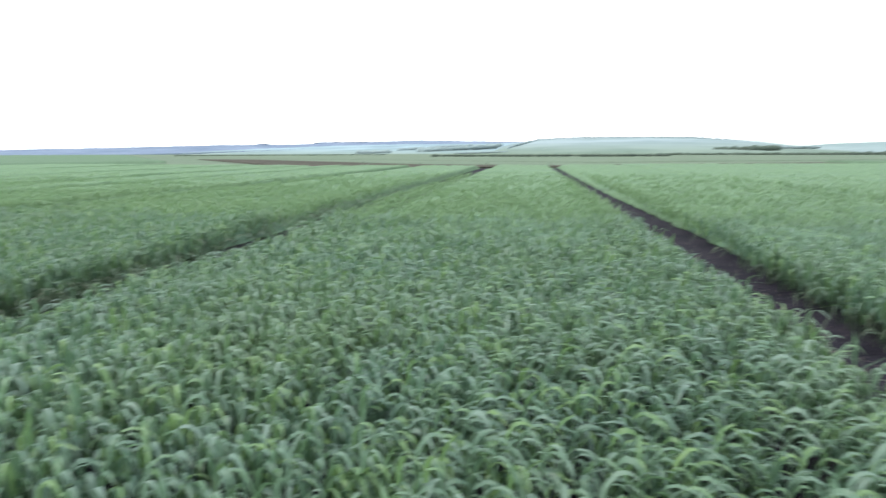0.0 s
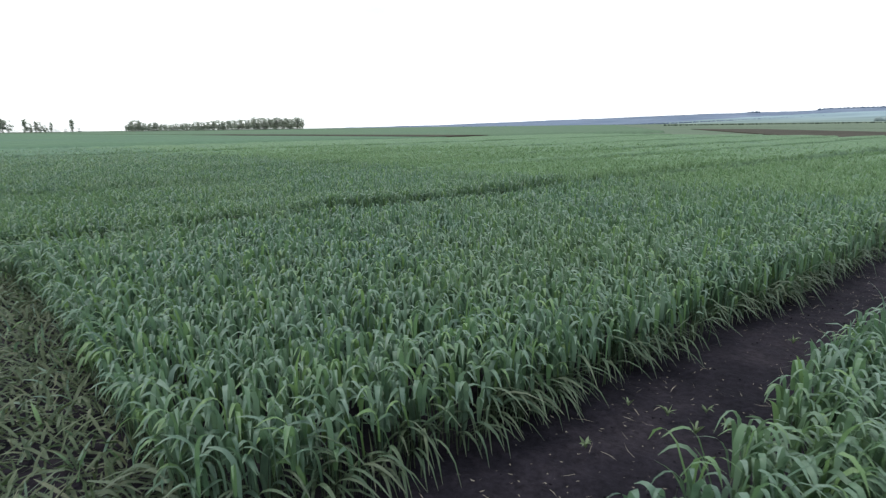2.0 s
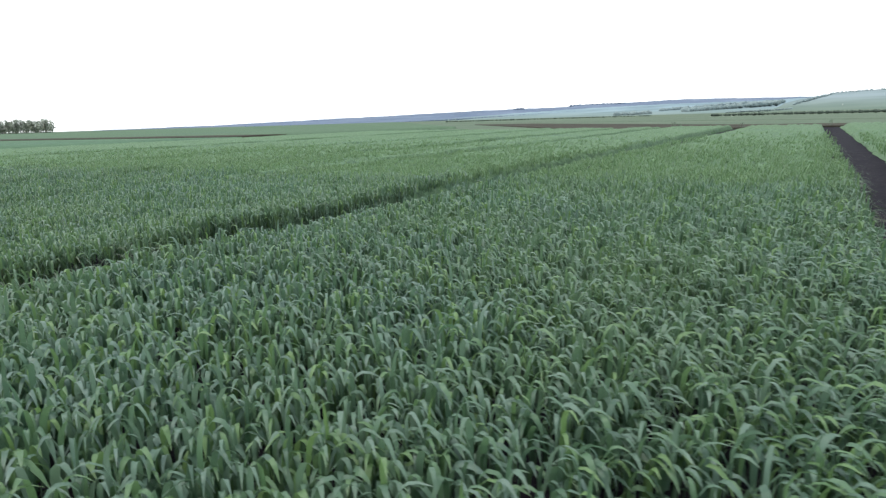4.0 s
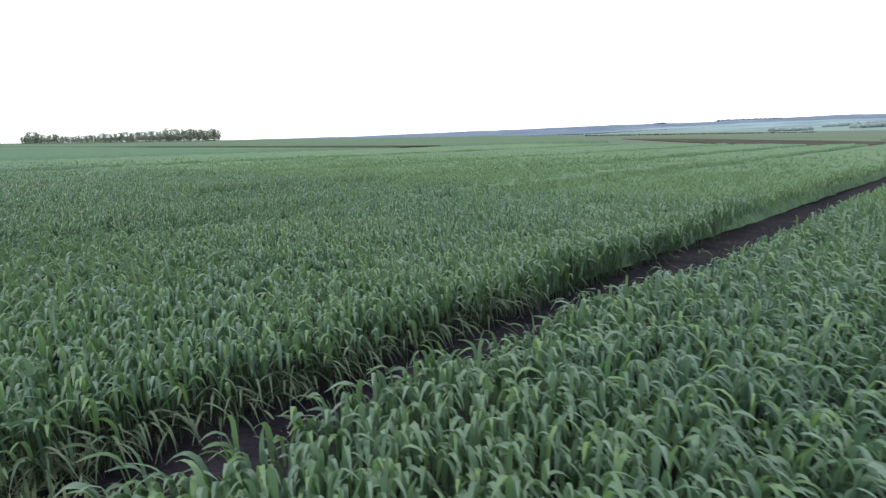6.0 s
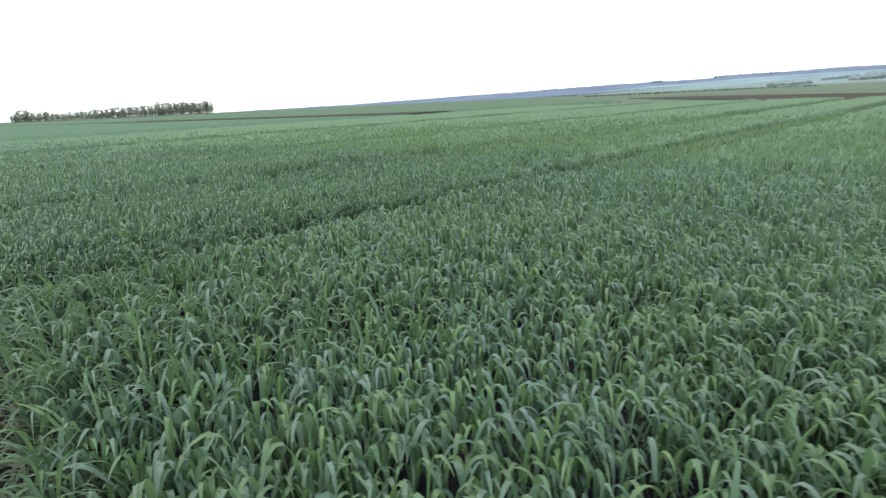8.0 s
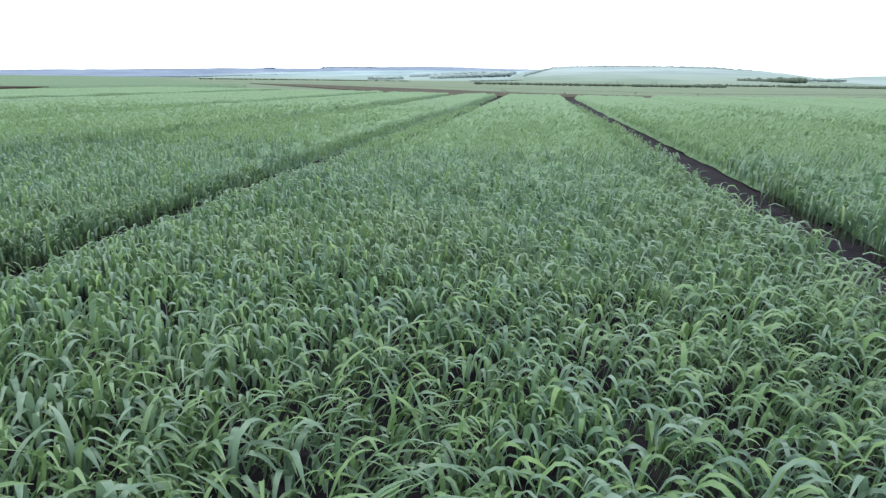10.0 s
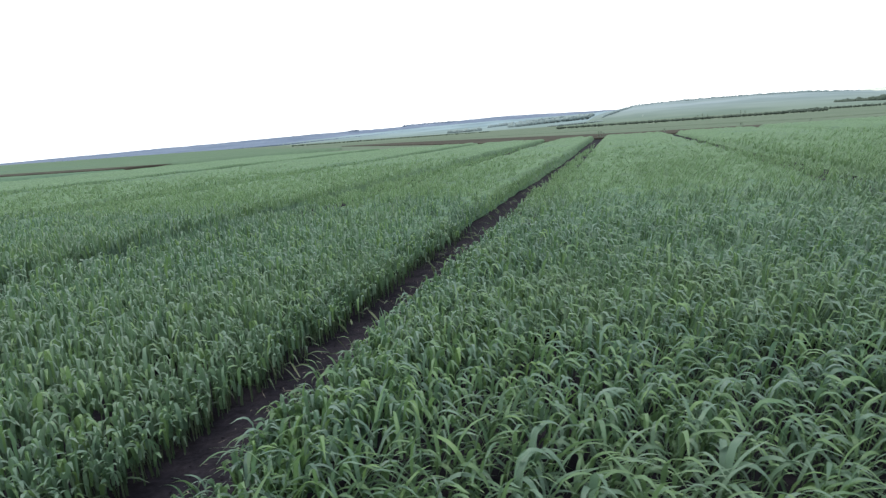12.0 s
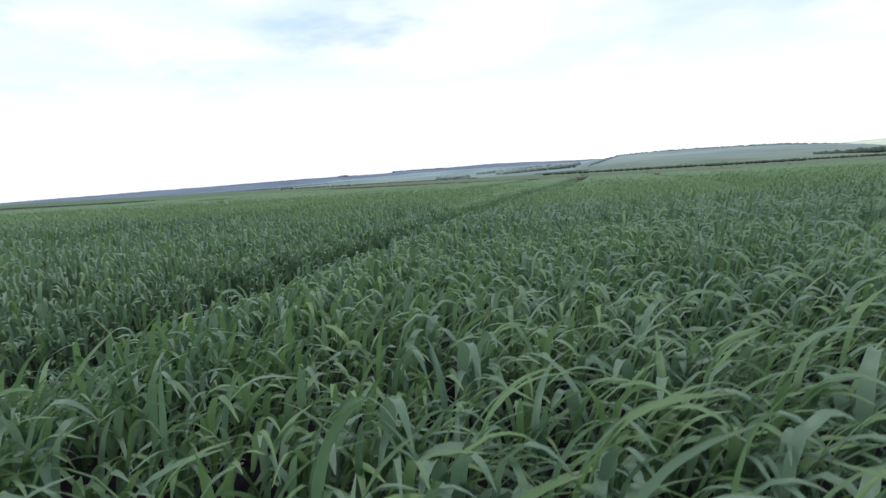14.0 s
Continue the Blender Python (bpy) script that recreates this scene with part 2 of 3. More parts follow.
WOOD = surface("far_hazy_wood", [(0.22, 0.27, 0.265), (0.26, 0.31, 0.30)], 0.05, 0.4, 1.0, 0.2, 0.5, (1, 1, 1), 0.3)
TRACKED = surface("tracked_crop", [(0.055, 0.09, 0.05), (0.07, 0.11, 0.06)], 0.3, 4, 0.95, 0.5, 0.05)
BUSH_LEAF = leaf_material("bush_leaf", [(0.11, 0.145, 0.11), (0.14, 0.17, 0.13), (0.165, 0.195, 0.15)], 0.7, 0.3, 0.0, 0.0)
BARK = surface("bark", [(0.07, 0.055, 0.045), (0.14, 0.12, 0.10)], 1.5, 14, 0.9, 0.8, 0.03)
STRAW = surface("dry_straw", [(0.12, 0.105, 0.085), (0.30, 0.265, 0.22)], 9, 60, 0.7, 0.2, 0.002)
WHITE = surface("white_painted_wood", [(0.70, 0.70, 0.68), (0.80, 0.80, 0.78)], 3, 30, 0.6, 0.1, 0.005, spread=0.1)

# ---- mesh helpers ----


def mesh_object(name, verts, faces, mats, parent=None, smooth=True, label="", uv=None, slots=None):
    me = bpy.data.meshes.new(name)
    verts, faces = np.asarray(verts, np.float32), np.asarray(faces, np.int32)
    k = faces.shape[1]
    me.vertices.add(len(verts)), me.loops.add(faces.size), me.polygons.add(len(faces))
    me.vertices.foreach_set("co", verts.ravel())
    me.loops.foreach_set("vertex_index", faces.ravel())
    me.polygons.foreach_set("loop_start", np.arange(len(faces), dtype=np.int32) * k)
    me.polygons.foreach_set("use_smooth", np.full(len(faces), smooth))
    if slots is not None:
        me.polygons.foreach_set("material_index", np.asarray(slots, np.int32))
    if uv is not None:
        layer = me.uv_layers.new(name="UVMap")
        layer.data.foreach_set("uv", np.asarray(uv, np.float32)[faces.ravel()].ravel())
    for m in (mats if isinstance(mats, (list, tuple)) else [mats]):
        me.materials.append(m)
    me.update(calc_edges=True)
    ob = new(name, me)
    if parent is not None:
        ob.parent = parent
    if label:
        ob["label"] = label
    return ob


def part(name, bm, mat, parent=None, label="", smooth=True):
    me = bpy.data.meshes.new(name)
    bm.to_mesh(me)
    bm.free()
    me.polygons.foreach_set("use_smooth", np.full(len(me.polygons), smooth))
    me.materials.append(mat)
    ob = new(name, me)
    if parent is not None:
        ob.parent = parent
    if label:
        ob["label"] = label
    return ob


def fractal(x, y, scale, seed=0):
    """Smooth value noise, -1 to 1, for whole arrays."""
    rng = np.random.RandomState(seed)
    tab = rng.uniform(-1, 1, (256, 256))
    out, amp, tot = 0, 1.0, 0
    for o in range(3):
        u, v = x / scale * 2 ** o + 37.1 * o, y / scale * 2 ** o + 11.7 * o
        i, j = np.floor(u).astype(int), np.floor(v).astype(int)
        a, b = u - i, v - j
        a, b = a * a * (3 - 2 * a), b * b * (3 - 2 * b)
        i0, i1, j0, j1 = i % 256, (i + 1) % 256, j % 256, (j + 1) % 256
        out = out + amp * ((tab[i0, j0] * (1 - a) + tab[i1, j0] * a) * (1 - b) + (tab[i0, j1] * (1 - a) + tab[i1, j1] * a) * b)
        tot, amp = tot + amp, amp * 0.5
    return out / tot


def blades(base, azimuth, tilt, bend, length, width, roll, segs, across=2, fold=None, steep=9.5, taper=2.7):
    """Ribbons that rise from base, lean by tilt and fold over by bend (radians) at fold along their length. Verts, faces, uv."""
    n = len(base)
    if fold is None:
        fold = np.full(n, 0.55)
    knots = {2: (0, 0.58, 1), 3: (0, 0.45, 0.62, 1), 4: (0, 0.4, 0.53, 0.68, 1), 5: (0, 0.34, 0.46, 0.57, 0.74, 1), 6: (0, 0.3, 0.42, 0.51, 0.61, 0.78, 1)}
    k = np.array(knots[segs]) if segs in knots else np.linspace(0, 1, segs + 1)
    fo = fold[:, None]
    s = np.where(k[None] < 0.5, k[None] * fo / 0.5, 1 - (1 - k[None]) * (1 - fo) / 0.5)
    mid = (s[:, 1:] + s[:, :-1]) / 2
    curl = lambda q: 1 / (1 + np.exp(-(q - fo) * steep))
    ang = tilt[:, None] + bend[:, None] * curl(mid)
    step = length[:, None] * np.diff(s, axis=1)
    h = np.concatenate([np.zeros((n, 1)), np.cumsum(np.sin(ang) * step, 1)], 1)
    z = np.concatenate([np.zeros((n, 1)), np.cumsum(np.cos(ang) * step, 1)], 1)
    ca, sa = np.cos(azimuth)[:, None], np.sin(azimuth)[:, None]
    spine = np.stack([base[:, :1] + h * ca, base[:, 1:2] + h * sa, base[:, 2:] + z], -1)
    a_end = tilt[:, None] + bend[:, None] * curl(s)
    nrm = np.stack([-np.cos(a_end) * ca, -np.cos(a_end) * sa, np.sin(a_end)], -1)
    side = np.stack([-sa + 0 * s, ca + 0 * s, 0 * s], -1)
    tw = roll[:, None] * s
    side = side * np.cos(tw)[..., None] + nrm * np.sin(tw)[..., None]
    prof = np.minimum(1, 0.6 + 1.2 * s) * np.clip(1 - s ** taper, 0, 1) ** 0.8
    prof[:, -1] = 0.06
    w = width[:, None, None] * prof[..., None] / 2
    if across == 2:
        cols = [spine - side * w, spine + side * w]
    else:
        cols = [spine - side * w, spine - nrm * w * 0.35, spine + side * w]
    v = np.stack(cols, 2)
    c = across
    idx = (np.arange(n)[:, None, None] * (segs + 1) + np.arange(segs)[None, :, None]) * c + np.arange(c - 1)[None, None]
    f = np.stack([idx, idx + 1, idx + c + 1, idx + c], -1).reshape(-1, 4)
    uv = np.stack(np.broadcast_arrays(np.linspace(0, 1, c)[None, None, :], s[:, :, None]), -1)
    return v.reshape(-1, 3), f, uv.reshape(-1, 2)


def joined(pieces):
    vs, fs, us, o = [], [], [], 0
    for v, f, u in pieces:
        vs.append(v), fs.append(f + o), us.append(u)
        o += len(v)
    return np.concatenate(vs), np.concatenate(fs), np.concatenate(us)


# ---- plan of the field ----
# Bare lanes between the plots run along y; a trampled wheel track, along which one walks, crosses their near ends along x.
LANES = [(8.5, 9.2), (1.95, 2.72), (-4.50, -3.66), (-11.32, -10.66), (-17.38, -16.94), (-22.05, -21.3), (-29.3, -29.0), (-42.0, -41.0), (-60.0, -59.5)]
TRACK, TRACK_B = (-0.25, 0.62), (-2.4, -1.85)
FIELD_END = 64.0


def track_shift(x):
    """The wheel tracks run not quite square to the lanes."""
    return 0.045 * np.maximum(0, -np.asarray(x) - 6)


def north_edge(x):
    """Where the crop stands on the far side of the wheel track; past the third lane it closes in on it."""
    x = np.asarray(x, float)
    return TRACK[1] + track_shift(x) - 0.46 * np.exp(-((x + 12.0) / 2.4) ** 2)


def field_end(x):
    return np.interp(x, [-90, -46, -33, -22, -8, 9, 29, 60], [155, 72, 67, 62, 62, 69, 86, 100])


WALK_X = (-16.0, 0.5)
WIND = math.atan2(-0.5, 0.85)


def far_from_walk(x, y):
    dx = np.maximum(np.maximum(WALK_X[0] - x, x - WALK_X[1]), 0)
    return np.hypot(dx, np.maximum(np.abs(y - 0.1) - 0.5, 0))


def to_lane(x):
    """Distance into the crop from the nearest lane's edge, and the way out to it (-1 or 1)."""
    best, way = np.full(np.shape(x), 1e9), np.zeros(np.shape(x))
    for a, b in LANES:
        for edge, sign in ((a, 1.0), (b, -1.0)):
            d = np.where(sign > 0, edge - x, x - edge)
            d = np.where(d < -0.02, 1e9, d)
            way, best = np.where(d < best, sign, way), np.minimum(best, d)
    return best, way


# ---- ground ----


def ground_sheet():
    def lines(fine0, fine1, step, far):
        mid = np.arange(fine0, fine1 + 1e-6, step)
        grow = np.cumsum(step * 1.35 ** np.arange(1, 60))
        grow = grow[grow < far]
        return np.concatenate([fine0 - np.append(grow, far)[::-1], mid, fine1 + np.append(grow, far)])
    xs, ys = lines(-19, 3.2, 0.085, 4800), lines(-2.6, 9, 0.12, 4800)
    gx, gy = np.meshgrid(xs, ys)
    near = np.clip(1 - far_from_walk(gx, gy) / 40, 0, 1)
    z = near * (0.022 * fractal(gx, gy, 0.28, 3) + 0.02 * fractal(gx, gy, 1.3, 4) + 0.012 * np.sin(gy * 2 * math.pi / 0.33 + 2 * fractal(gx, gy, 0.8, 5)))
    z -= 0.02
    v = np.stack([gx, gy, z], -1).reshape(-1, 3)
    ny, nx = gx.shape
    i = (np.arange(ny - 1)[:, None] * nx + np.arange(nx - 1)[None]).ravel()
    f = np.stack([i, i + 1, i + nx + 1, i + nx], -1)
    cx, cy = (gx[:-1, :-1] + gx[1:, 1:]).ravel() / 2, (gy[:-1, :-1] + gy[1:, 1:]).ravel() / 2
    slot = np.where((np.abs(cx + 20) < 140) & (cy > -60) & (cy < FIELD_END + 3), 0, 1)
    return tagged(mesh_object("ground", v, f, [SOIL, MEADOW], slots=slot), "dark moist bare soil, ridged and crumbly between the crop plots", "ground", kind="structure")


ground = ground_sheet()


def patch(name, corners, mat, z, label, category, cells=24, kind="structure"):
    """A field seen from afar, as a sheet between four corners, with an uneven surface."""
    a, b, c, d = [np.array(p, float) for p in corners]
    q = np.concatenate([[0, 0.0008], np.linspace(0.02, 0.98, cells - 4), [0.9992, 1]])
    u, w = np.meshgrid(q, q)
    p = (a * (1 - u)[..., None] + b * u[..., None]) * (1 - w)[..., None] + (d * (1 - u)[..., None] + c * u[..., None]) * w[..., None]
    zz = z + 0.12 * abs(z) * fractal(p[..., 0], p[..., 1], 9, 8)
    zz[0] = zz[-1] = zz[:, 0] = zz[:, -1] = 0.0
    v = np.concatenate([p, zz[..., None]], -1).reshape(-1, 3)
    i = (np.arange(cells - 1)[:, None] * cells + np.arange(cells - 1)[None]).ravel()
    return tagged(mesh_object(name, v, np.stack([i, i + 1, i + cells + 1, i + cells], -1), mat), label, category, kind=kind)


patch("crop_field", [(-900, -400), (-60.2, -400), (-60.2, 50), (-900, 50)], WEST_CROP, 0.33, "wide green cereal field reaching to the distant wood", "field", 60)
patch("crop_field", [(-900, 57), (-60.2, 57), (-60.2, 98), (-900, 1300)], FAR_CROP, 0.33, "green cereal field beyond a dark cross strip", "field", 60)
# raised dark strips over the field: the sunken tracks' shade is in their colour
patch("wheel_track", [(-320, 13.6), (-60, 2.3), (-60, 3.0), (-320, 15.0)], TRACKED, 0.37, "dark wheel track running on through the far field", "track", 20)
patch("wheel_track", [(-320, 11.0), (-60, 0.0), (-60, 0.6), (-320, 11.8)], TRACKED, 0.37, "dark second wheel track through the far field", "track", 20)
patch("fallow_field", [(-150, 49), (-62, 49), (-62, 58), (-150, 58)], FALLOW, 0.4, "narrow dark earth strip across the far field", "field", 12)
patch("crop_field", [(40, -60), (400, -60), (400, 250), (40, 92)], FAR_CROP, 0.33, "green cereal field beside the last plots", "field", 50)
patch("fallow_field", [(-88, 158), (-22, 60), (-14, 80), (-66, 146)], FALLOW, 0.12, "strip of brown ploughed soil beyond the plots", "field", 24)
patch("fallow_field", [(-22, 60), (9, 67), (9, 71), (-14, 80)], FALLOW, 0.12, "brown earth headland at the end of the plots", "field", 24)
patch("fallow_field", [(9, 67), (420, 262), (420, 290), (9, 77)], FALLOW, 0.12, "thin brown earth strip behind green plots", "field", 24)
patch("meadow", [(-160, 260), (10, 98), (420, 330), (600, 900)], MEADOW, 0.1, "pale green meadow in the hazy distance", "meadow", 40)

# ---- crop plots ----
rng = np.random.RandomState(7)


def scatter(x0, x1, y0, y1, density):
    """Random places in a rectangle, their number by density(x, y) for each square metre."""
    out = []
    cell = 0.5
    xs, ys = np.arange(x0, x1, cell), np.arange(y0, y1, cell)
    gx, gy = np.meshgrid(xs, ys)
    gx, gy = gx.ravel(), gy.ravel()
    wx, wy = np.minimum(cell, x1 - gx), np.minimum(cell, y1 - gy)
    n = rng.poisson(density(gx + wx / 2, gy + wy / 2) * wx * wy)
    px = np.repeat(gx, n) + rng.uniform(0, 1, n.sum()) * np.repeat(wx, n)
    py = np.repeat(gy, n) + rng.uniform(0, 1, n.sum()) * np.repeat(wy, n)
    return px, py


def leaf_density(x, y):
    d = far_from_walk(x, y)
    base = np.where(d < 4.5, 690, 690 * (4.5 / np.maximum(d, 4.5)) ** 1.4) * np.where((to_lane(x)[0] < 0.5) & ((d > 4) | (x < -16.6)), 1.7, 1.0)
    return base * (1 + 0.22 * fractal(x, y, 0.9, 21)) * np.clip((40 - d) / 22, 0, 1) * ((x > -75) & (x < 40))


def crop_leaves(x0, x1, y0, y1, dens=1.0):
    """All leaves of one plot, as tufts: broad upright blades whose ends the wind folds over. Verts, faces, uv and material slots."""
    x, y = scatter(x0, x1, y0, y1, lambda a, b: leaf_density(a, b) * (dens(a) if callable(dens) else dens) / 3)
    n = len(x)
    lean = WIND + rng.normal(0, 0.32, n)
    stand = rng.uniform(0.82, 1.12, n)
    three = np.repeat(np.arange(n), 3)
    n = len(three)
    lean, stand = lean[three], stand[three]
    x, y = x[three] + rng.normal(0, 0.028, n), y[three] + rng.normal(0, 0.028, n)
    if y0 < 0:
        rim = np.clip(-x / 20, 0, 1) * 0.25
        y = y + track_shift(x) + rim * (y - y0) / (y1 - y0)
    foot = north_edge(x) if y0 > 0 else y0 + track_shift(x)
    inside = (y < field_end(x)) & (y > foot) & (x > x0) & (x < x1)
    rise = (y - foot)[inside]
    x, y, lean, stand = x[inside], y[inside], lean[inside], stand[inside]
    n = len(x)
    if n == 0:
        return None
    d, (edge, way) = far_from_walk(x, y), to_lane(x)
    narrow = (x > -18.2) & (x < -16.2)
    third = (x > -12.2) & (x < -9.8)
    keep = edge > 0.20 * rng.uniform(0, 1, n) ** 1.5 * np.clip((d - 1) / 5, 0, 1) * np.where(narrow, 0.6, 1.0) + 0.07 * (fractal(x * 0.3, y, 0.8, 71) + 0.2)
    keep &= ~third | (edge > 0.17 * np.clip((y - 4.5) / 1.5, 0, 1))
    keep &= (np.abs(x + 3.3) > 0.36) | (edge > 0.15 * np.clip(3.6 - y, 0, 1))
    x, y, d, edge, way, rise, lean, stand = x[keep], y[keep], d[keep], edge[keep], way[keep], rise[keep], lean[keep], stand[keep]
    n = len(x)
    chance = lambda: rng.uniform(0, 1, n)
    big = np.clip((np.maximum(d, 4) / 4) ** 0.22, 1, 1.7)
    away = np.clip((d - 7) / 8, 0, 1)
    tall = (1.03 + 0.16 * fractal(x, y, 1.3, 31) + 0.12 * fractal(x, y, 6.0, 32)) * stand
    low = np.clip(1.25 - edge / (0.25 + 0.045 * np.maximum(0, -18 - x)), 0, 1)
    if y0 < 0:
        tall = tall * np.interp(x, [-8, -5.5], [1, 0.6])
    level = chance() ** 0.55
    low = low * np.where((x > -11) & (x < -10) & (d > 2), 3.0, 1.0)
    # past its near end the third lane lies deep: low on this side, a straight bank on the far one
    deep = np.clip((y - 4) / 1.5, 0, 1)
    tall = tall * (1 - 0.24 * deep * np.where((x > -10.7) & (x < -9.9), np.clip(1 - edge / 0.6, 0, 1), 0) + 0.1 * deep * np.where((x < -11.2) & (x > -12.4), np.clip(1 - edge / 1.0, 0, 1), 0))
    # the narrow lane has low banks that slope up into the plots
    tall = tall * np.where((x < -17) & (x > -18.5), np.interp(edge, [0, 0.85], [0.55, 1]), np.where((x > -17) & (x < -16), np.interp(edge, [0, 0.55], [0.65, 1]), 1.0))
    z0 = (0.03 + 0.22 * level + away * (0.2 - 0.14 * level)) * (1 - 0.12 * low) * tall
    az = np.where(chance() < 0.12, rng.uniform(-math.pi, math.pi, n), lean + rng.normal(0, 0.3, n))
    along = (edge < 0.3) & (d > 3) & (chance() < 0.35)
    az = np.where(along, np.where(chance() < 0.7, -1, 1) * math.pi / 2 + rng.normal(0, 0.35, n), az)
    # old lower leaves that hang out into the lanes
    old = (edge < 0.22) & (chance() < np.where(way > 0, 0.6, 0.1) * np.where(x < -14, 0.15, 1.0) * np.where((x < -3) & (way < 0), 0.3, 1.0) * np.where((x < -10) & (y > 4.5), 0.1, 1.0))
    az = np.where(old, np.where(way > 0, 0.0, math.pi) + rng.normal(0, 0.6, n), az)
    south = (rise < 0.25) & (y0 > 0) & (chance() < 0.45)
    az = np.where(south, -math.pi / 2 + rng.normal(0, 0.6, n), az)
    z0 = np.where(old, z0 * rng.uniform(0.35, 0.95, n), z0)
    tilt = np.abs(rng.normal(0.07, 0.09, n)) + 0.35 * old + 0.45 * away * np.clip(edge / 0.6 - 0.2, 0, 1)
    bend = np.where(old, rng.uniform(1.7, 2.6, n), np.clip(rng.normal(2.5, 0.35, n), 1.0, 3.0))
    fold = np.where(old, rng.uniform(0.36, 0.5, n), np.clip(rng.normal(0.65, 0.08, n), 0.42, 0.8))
    # at the lanes' edges the leaves stand straighter and follow the row
    wall = (edge < 0.22) & ~old
    az = np.where(wall & (chance() < 0.6), -math.pi / 2 + rng.normal(0, 0.5, n), az)
    bend, fold = np.where(wall, bend * rng.uniform(0.55, 1.0, n), bend), np.where(wall, np.maximum(fold, 0.66), fold)
    stiff = chance() < 0.045
    bend = np.where(stiff, bend * 0.25, bend)
    length = rng.uniform(0.19, 0.33, n) * tall * (1 - 0.3 * away) * np.where(old, 1.1 + 0.45 * np.clip((d - 5) / 10, 0, 1), 1.0)
    width = rng.uniform(0.019, 0.033, n) * big * np.where(old, 0.68, 1.0) * np.where(stiff, 0.75, 1.0)
    finer = np.interp(x, [-12, -10.5], [0.84, 1.0])
    width, length = width * finer, length * (0.4 + 0.6 * finer)
    roll = rng.normal(0, 0.5, n)
    # plots where the wind lays the leaves further over
    blown = ((x > -3.7) | ((x > -17) & (x < -11))) & ~old
    tilt, fold = tilt + np.where(blown, rng.uniform(0.0, 0.24, n), 0), fold - 0.03 * blown
    steep = 10.0
    base = np.stack([x, y, z0], -1)
    corner = (x < -13.7 + 0.6 * fractal(x, y, 0.8, 81)) & (x > -17) & (d < 2.6 + 0.8 * fractal(x, y, 0.7, 82)) & (y > 0.5) & ~old
    grown = rng.uniform(0.85, 1.2, n)
    az = np.where(corner, az + rng.normal(0, 0.25, n), az)
    length, bend = np.where(corner, length * grown, length), np.where(corner, rng.uniform(0.7, 2.6, n), bend)
    tilt = np.where(corner, tilt + np.abs(rng.normal(0.1, 0.13, n)), tilt)
    width = np.where(corner, width * 0.9, width)
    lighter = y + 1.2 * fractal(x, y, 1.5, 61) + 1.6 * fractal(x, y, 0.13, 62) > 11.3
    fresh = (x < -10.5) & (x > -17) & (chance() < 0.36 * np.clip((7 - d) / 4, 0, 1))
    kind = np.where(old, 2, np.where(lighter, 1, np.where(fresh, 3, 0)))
    out, slots = [], []

    def add(k, segs, across, sharp, taper, bases=base):
        if k.any():
            out.append(blades(bases[k], az[k], tilt[k], bend[k], length[k], width[k], roll[k], segs, across, fold[k], sharp, taper))
            slots.append(np.repeat(kind[k], segs * (across - 1)))

    for lo, hi, segs, across in ((0, 0.9, 6, 3), (0.9, 3.3, 5, 2), (3.3, 9, 3, 2), (9, 999, 2, 2)):
        ring = (d >= lo) & (d < hi) & ~corner
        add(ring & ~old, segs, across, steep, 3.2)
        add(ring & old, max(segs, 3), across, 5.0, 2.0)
    add(corner & (d < 1.6), 6, 3, 6.0, 2.4)
    add(corner & (d >= 1.6), 5, 2, 6.0, 2.4)
    # upright shoots, seen at the open edges, darkened to paint the lane walls' shade
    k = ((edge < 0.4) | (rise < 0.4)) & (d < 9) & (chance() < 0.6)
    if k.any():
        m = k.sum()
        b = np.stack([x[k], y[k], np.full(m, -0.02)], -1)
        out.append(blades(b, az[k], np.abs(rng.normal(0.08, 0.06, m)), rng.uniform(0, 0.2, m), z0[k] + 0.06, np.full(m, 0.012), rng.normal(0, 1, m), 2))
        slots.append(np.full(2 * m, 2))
    return (*joined(out), np.concatenate(slots))


def undergrowth(x0, x1, y0, y1):
    """The closed lower layer of leaves."""
    dist = far_from_walk((x0 + x1) / 2, (y0 + y1) / 2)
    xs = np.linspace(x0 + 0.62, x1 - 0.46, max(4, int((x1 - x0) / (0.25 if dist < 60 else 0.6))))
    xs = np.concatenate([[x0 + 0.42, x0 + 0.5], xs, [x1 - 0.38, x1 - 0.3]])
    step = 0.22
    ys = [y0 + 0.3 + (0.46 + float(track_shift(x0)) if y0 > 0 else 0)]
    y1 = min(y1, float(field_end(x0)), float(field_end(x1)))
    while ys[-1] < y1 - 0.2:
        ys.append(min(y1 - 0.15, ys[-1] + max(step, 0.035 * abs(ys[-1]))))
    gx, gy = np.meshgrid(xs, ys)
    half, cx = (x1 - x0) / 2, (x0 + x1) / 2
    gx = cx + (gx - cx) * (half - 0.36 * np.interp(gy, [8, 25], [1, 0.25 if x1 < -12 or x0 > -10 else 0.75])) / (half - 0.36)
    if y0 < 0:
        gy = gy + track_shift(gx)
    d = far_from_walk(gx, gy)
    z = np.interp(d, [0, 4, 6, 9, 16, 40, 70], [0.02, 0.08, 0.19, 0.25, 0.31, 0.34, 0.35])
    if y1 < -1:
        z = np.full(gx.shape, 0.24)
    z = z * (1 + 0.16 * rng.uniform(-1, 1, gx.shape)) + 0.03 * fractal(gx, gy, 2.0, 12)
    z *= np.clip(0.3 + 0.7 * (gx - x0 - 0.4) / (0.25 + 0.045 * max(0.0, -16 - x0)), 0.3, 1)
    z[:, -2] *= 0.65
    z[:, 0] = z[:, -1] = 0.0
    z[0] = z[-1] = 0.0
    for c in (0, 1, -2, -1):
        gx[:, c] += rng.uniform(-0.05, 0.05, len(ys))
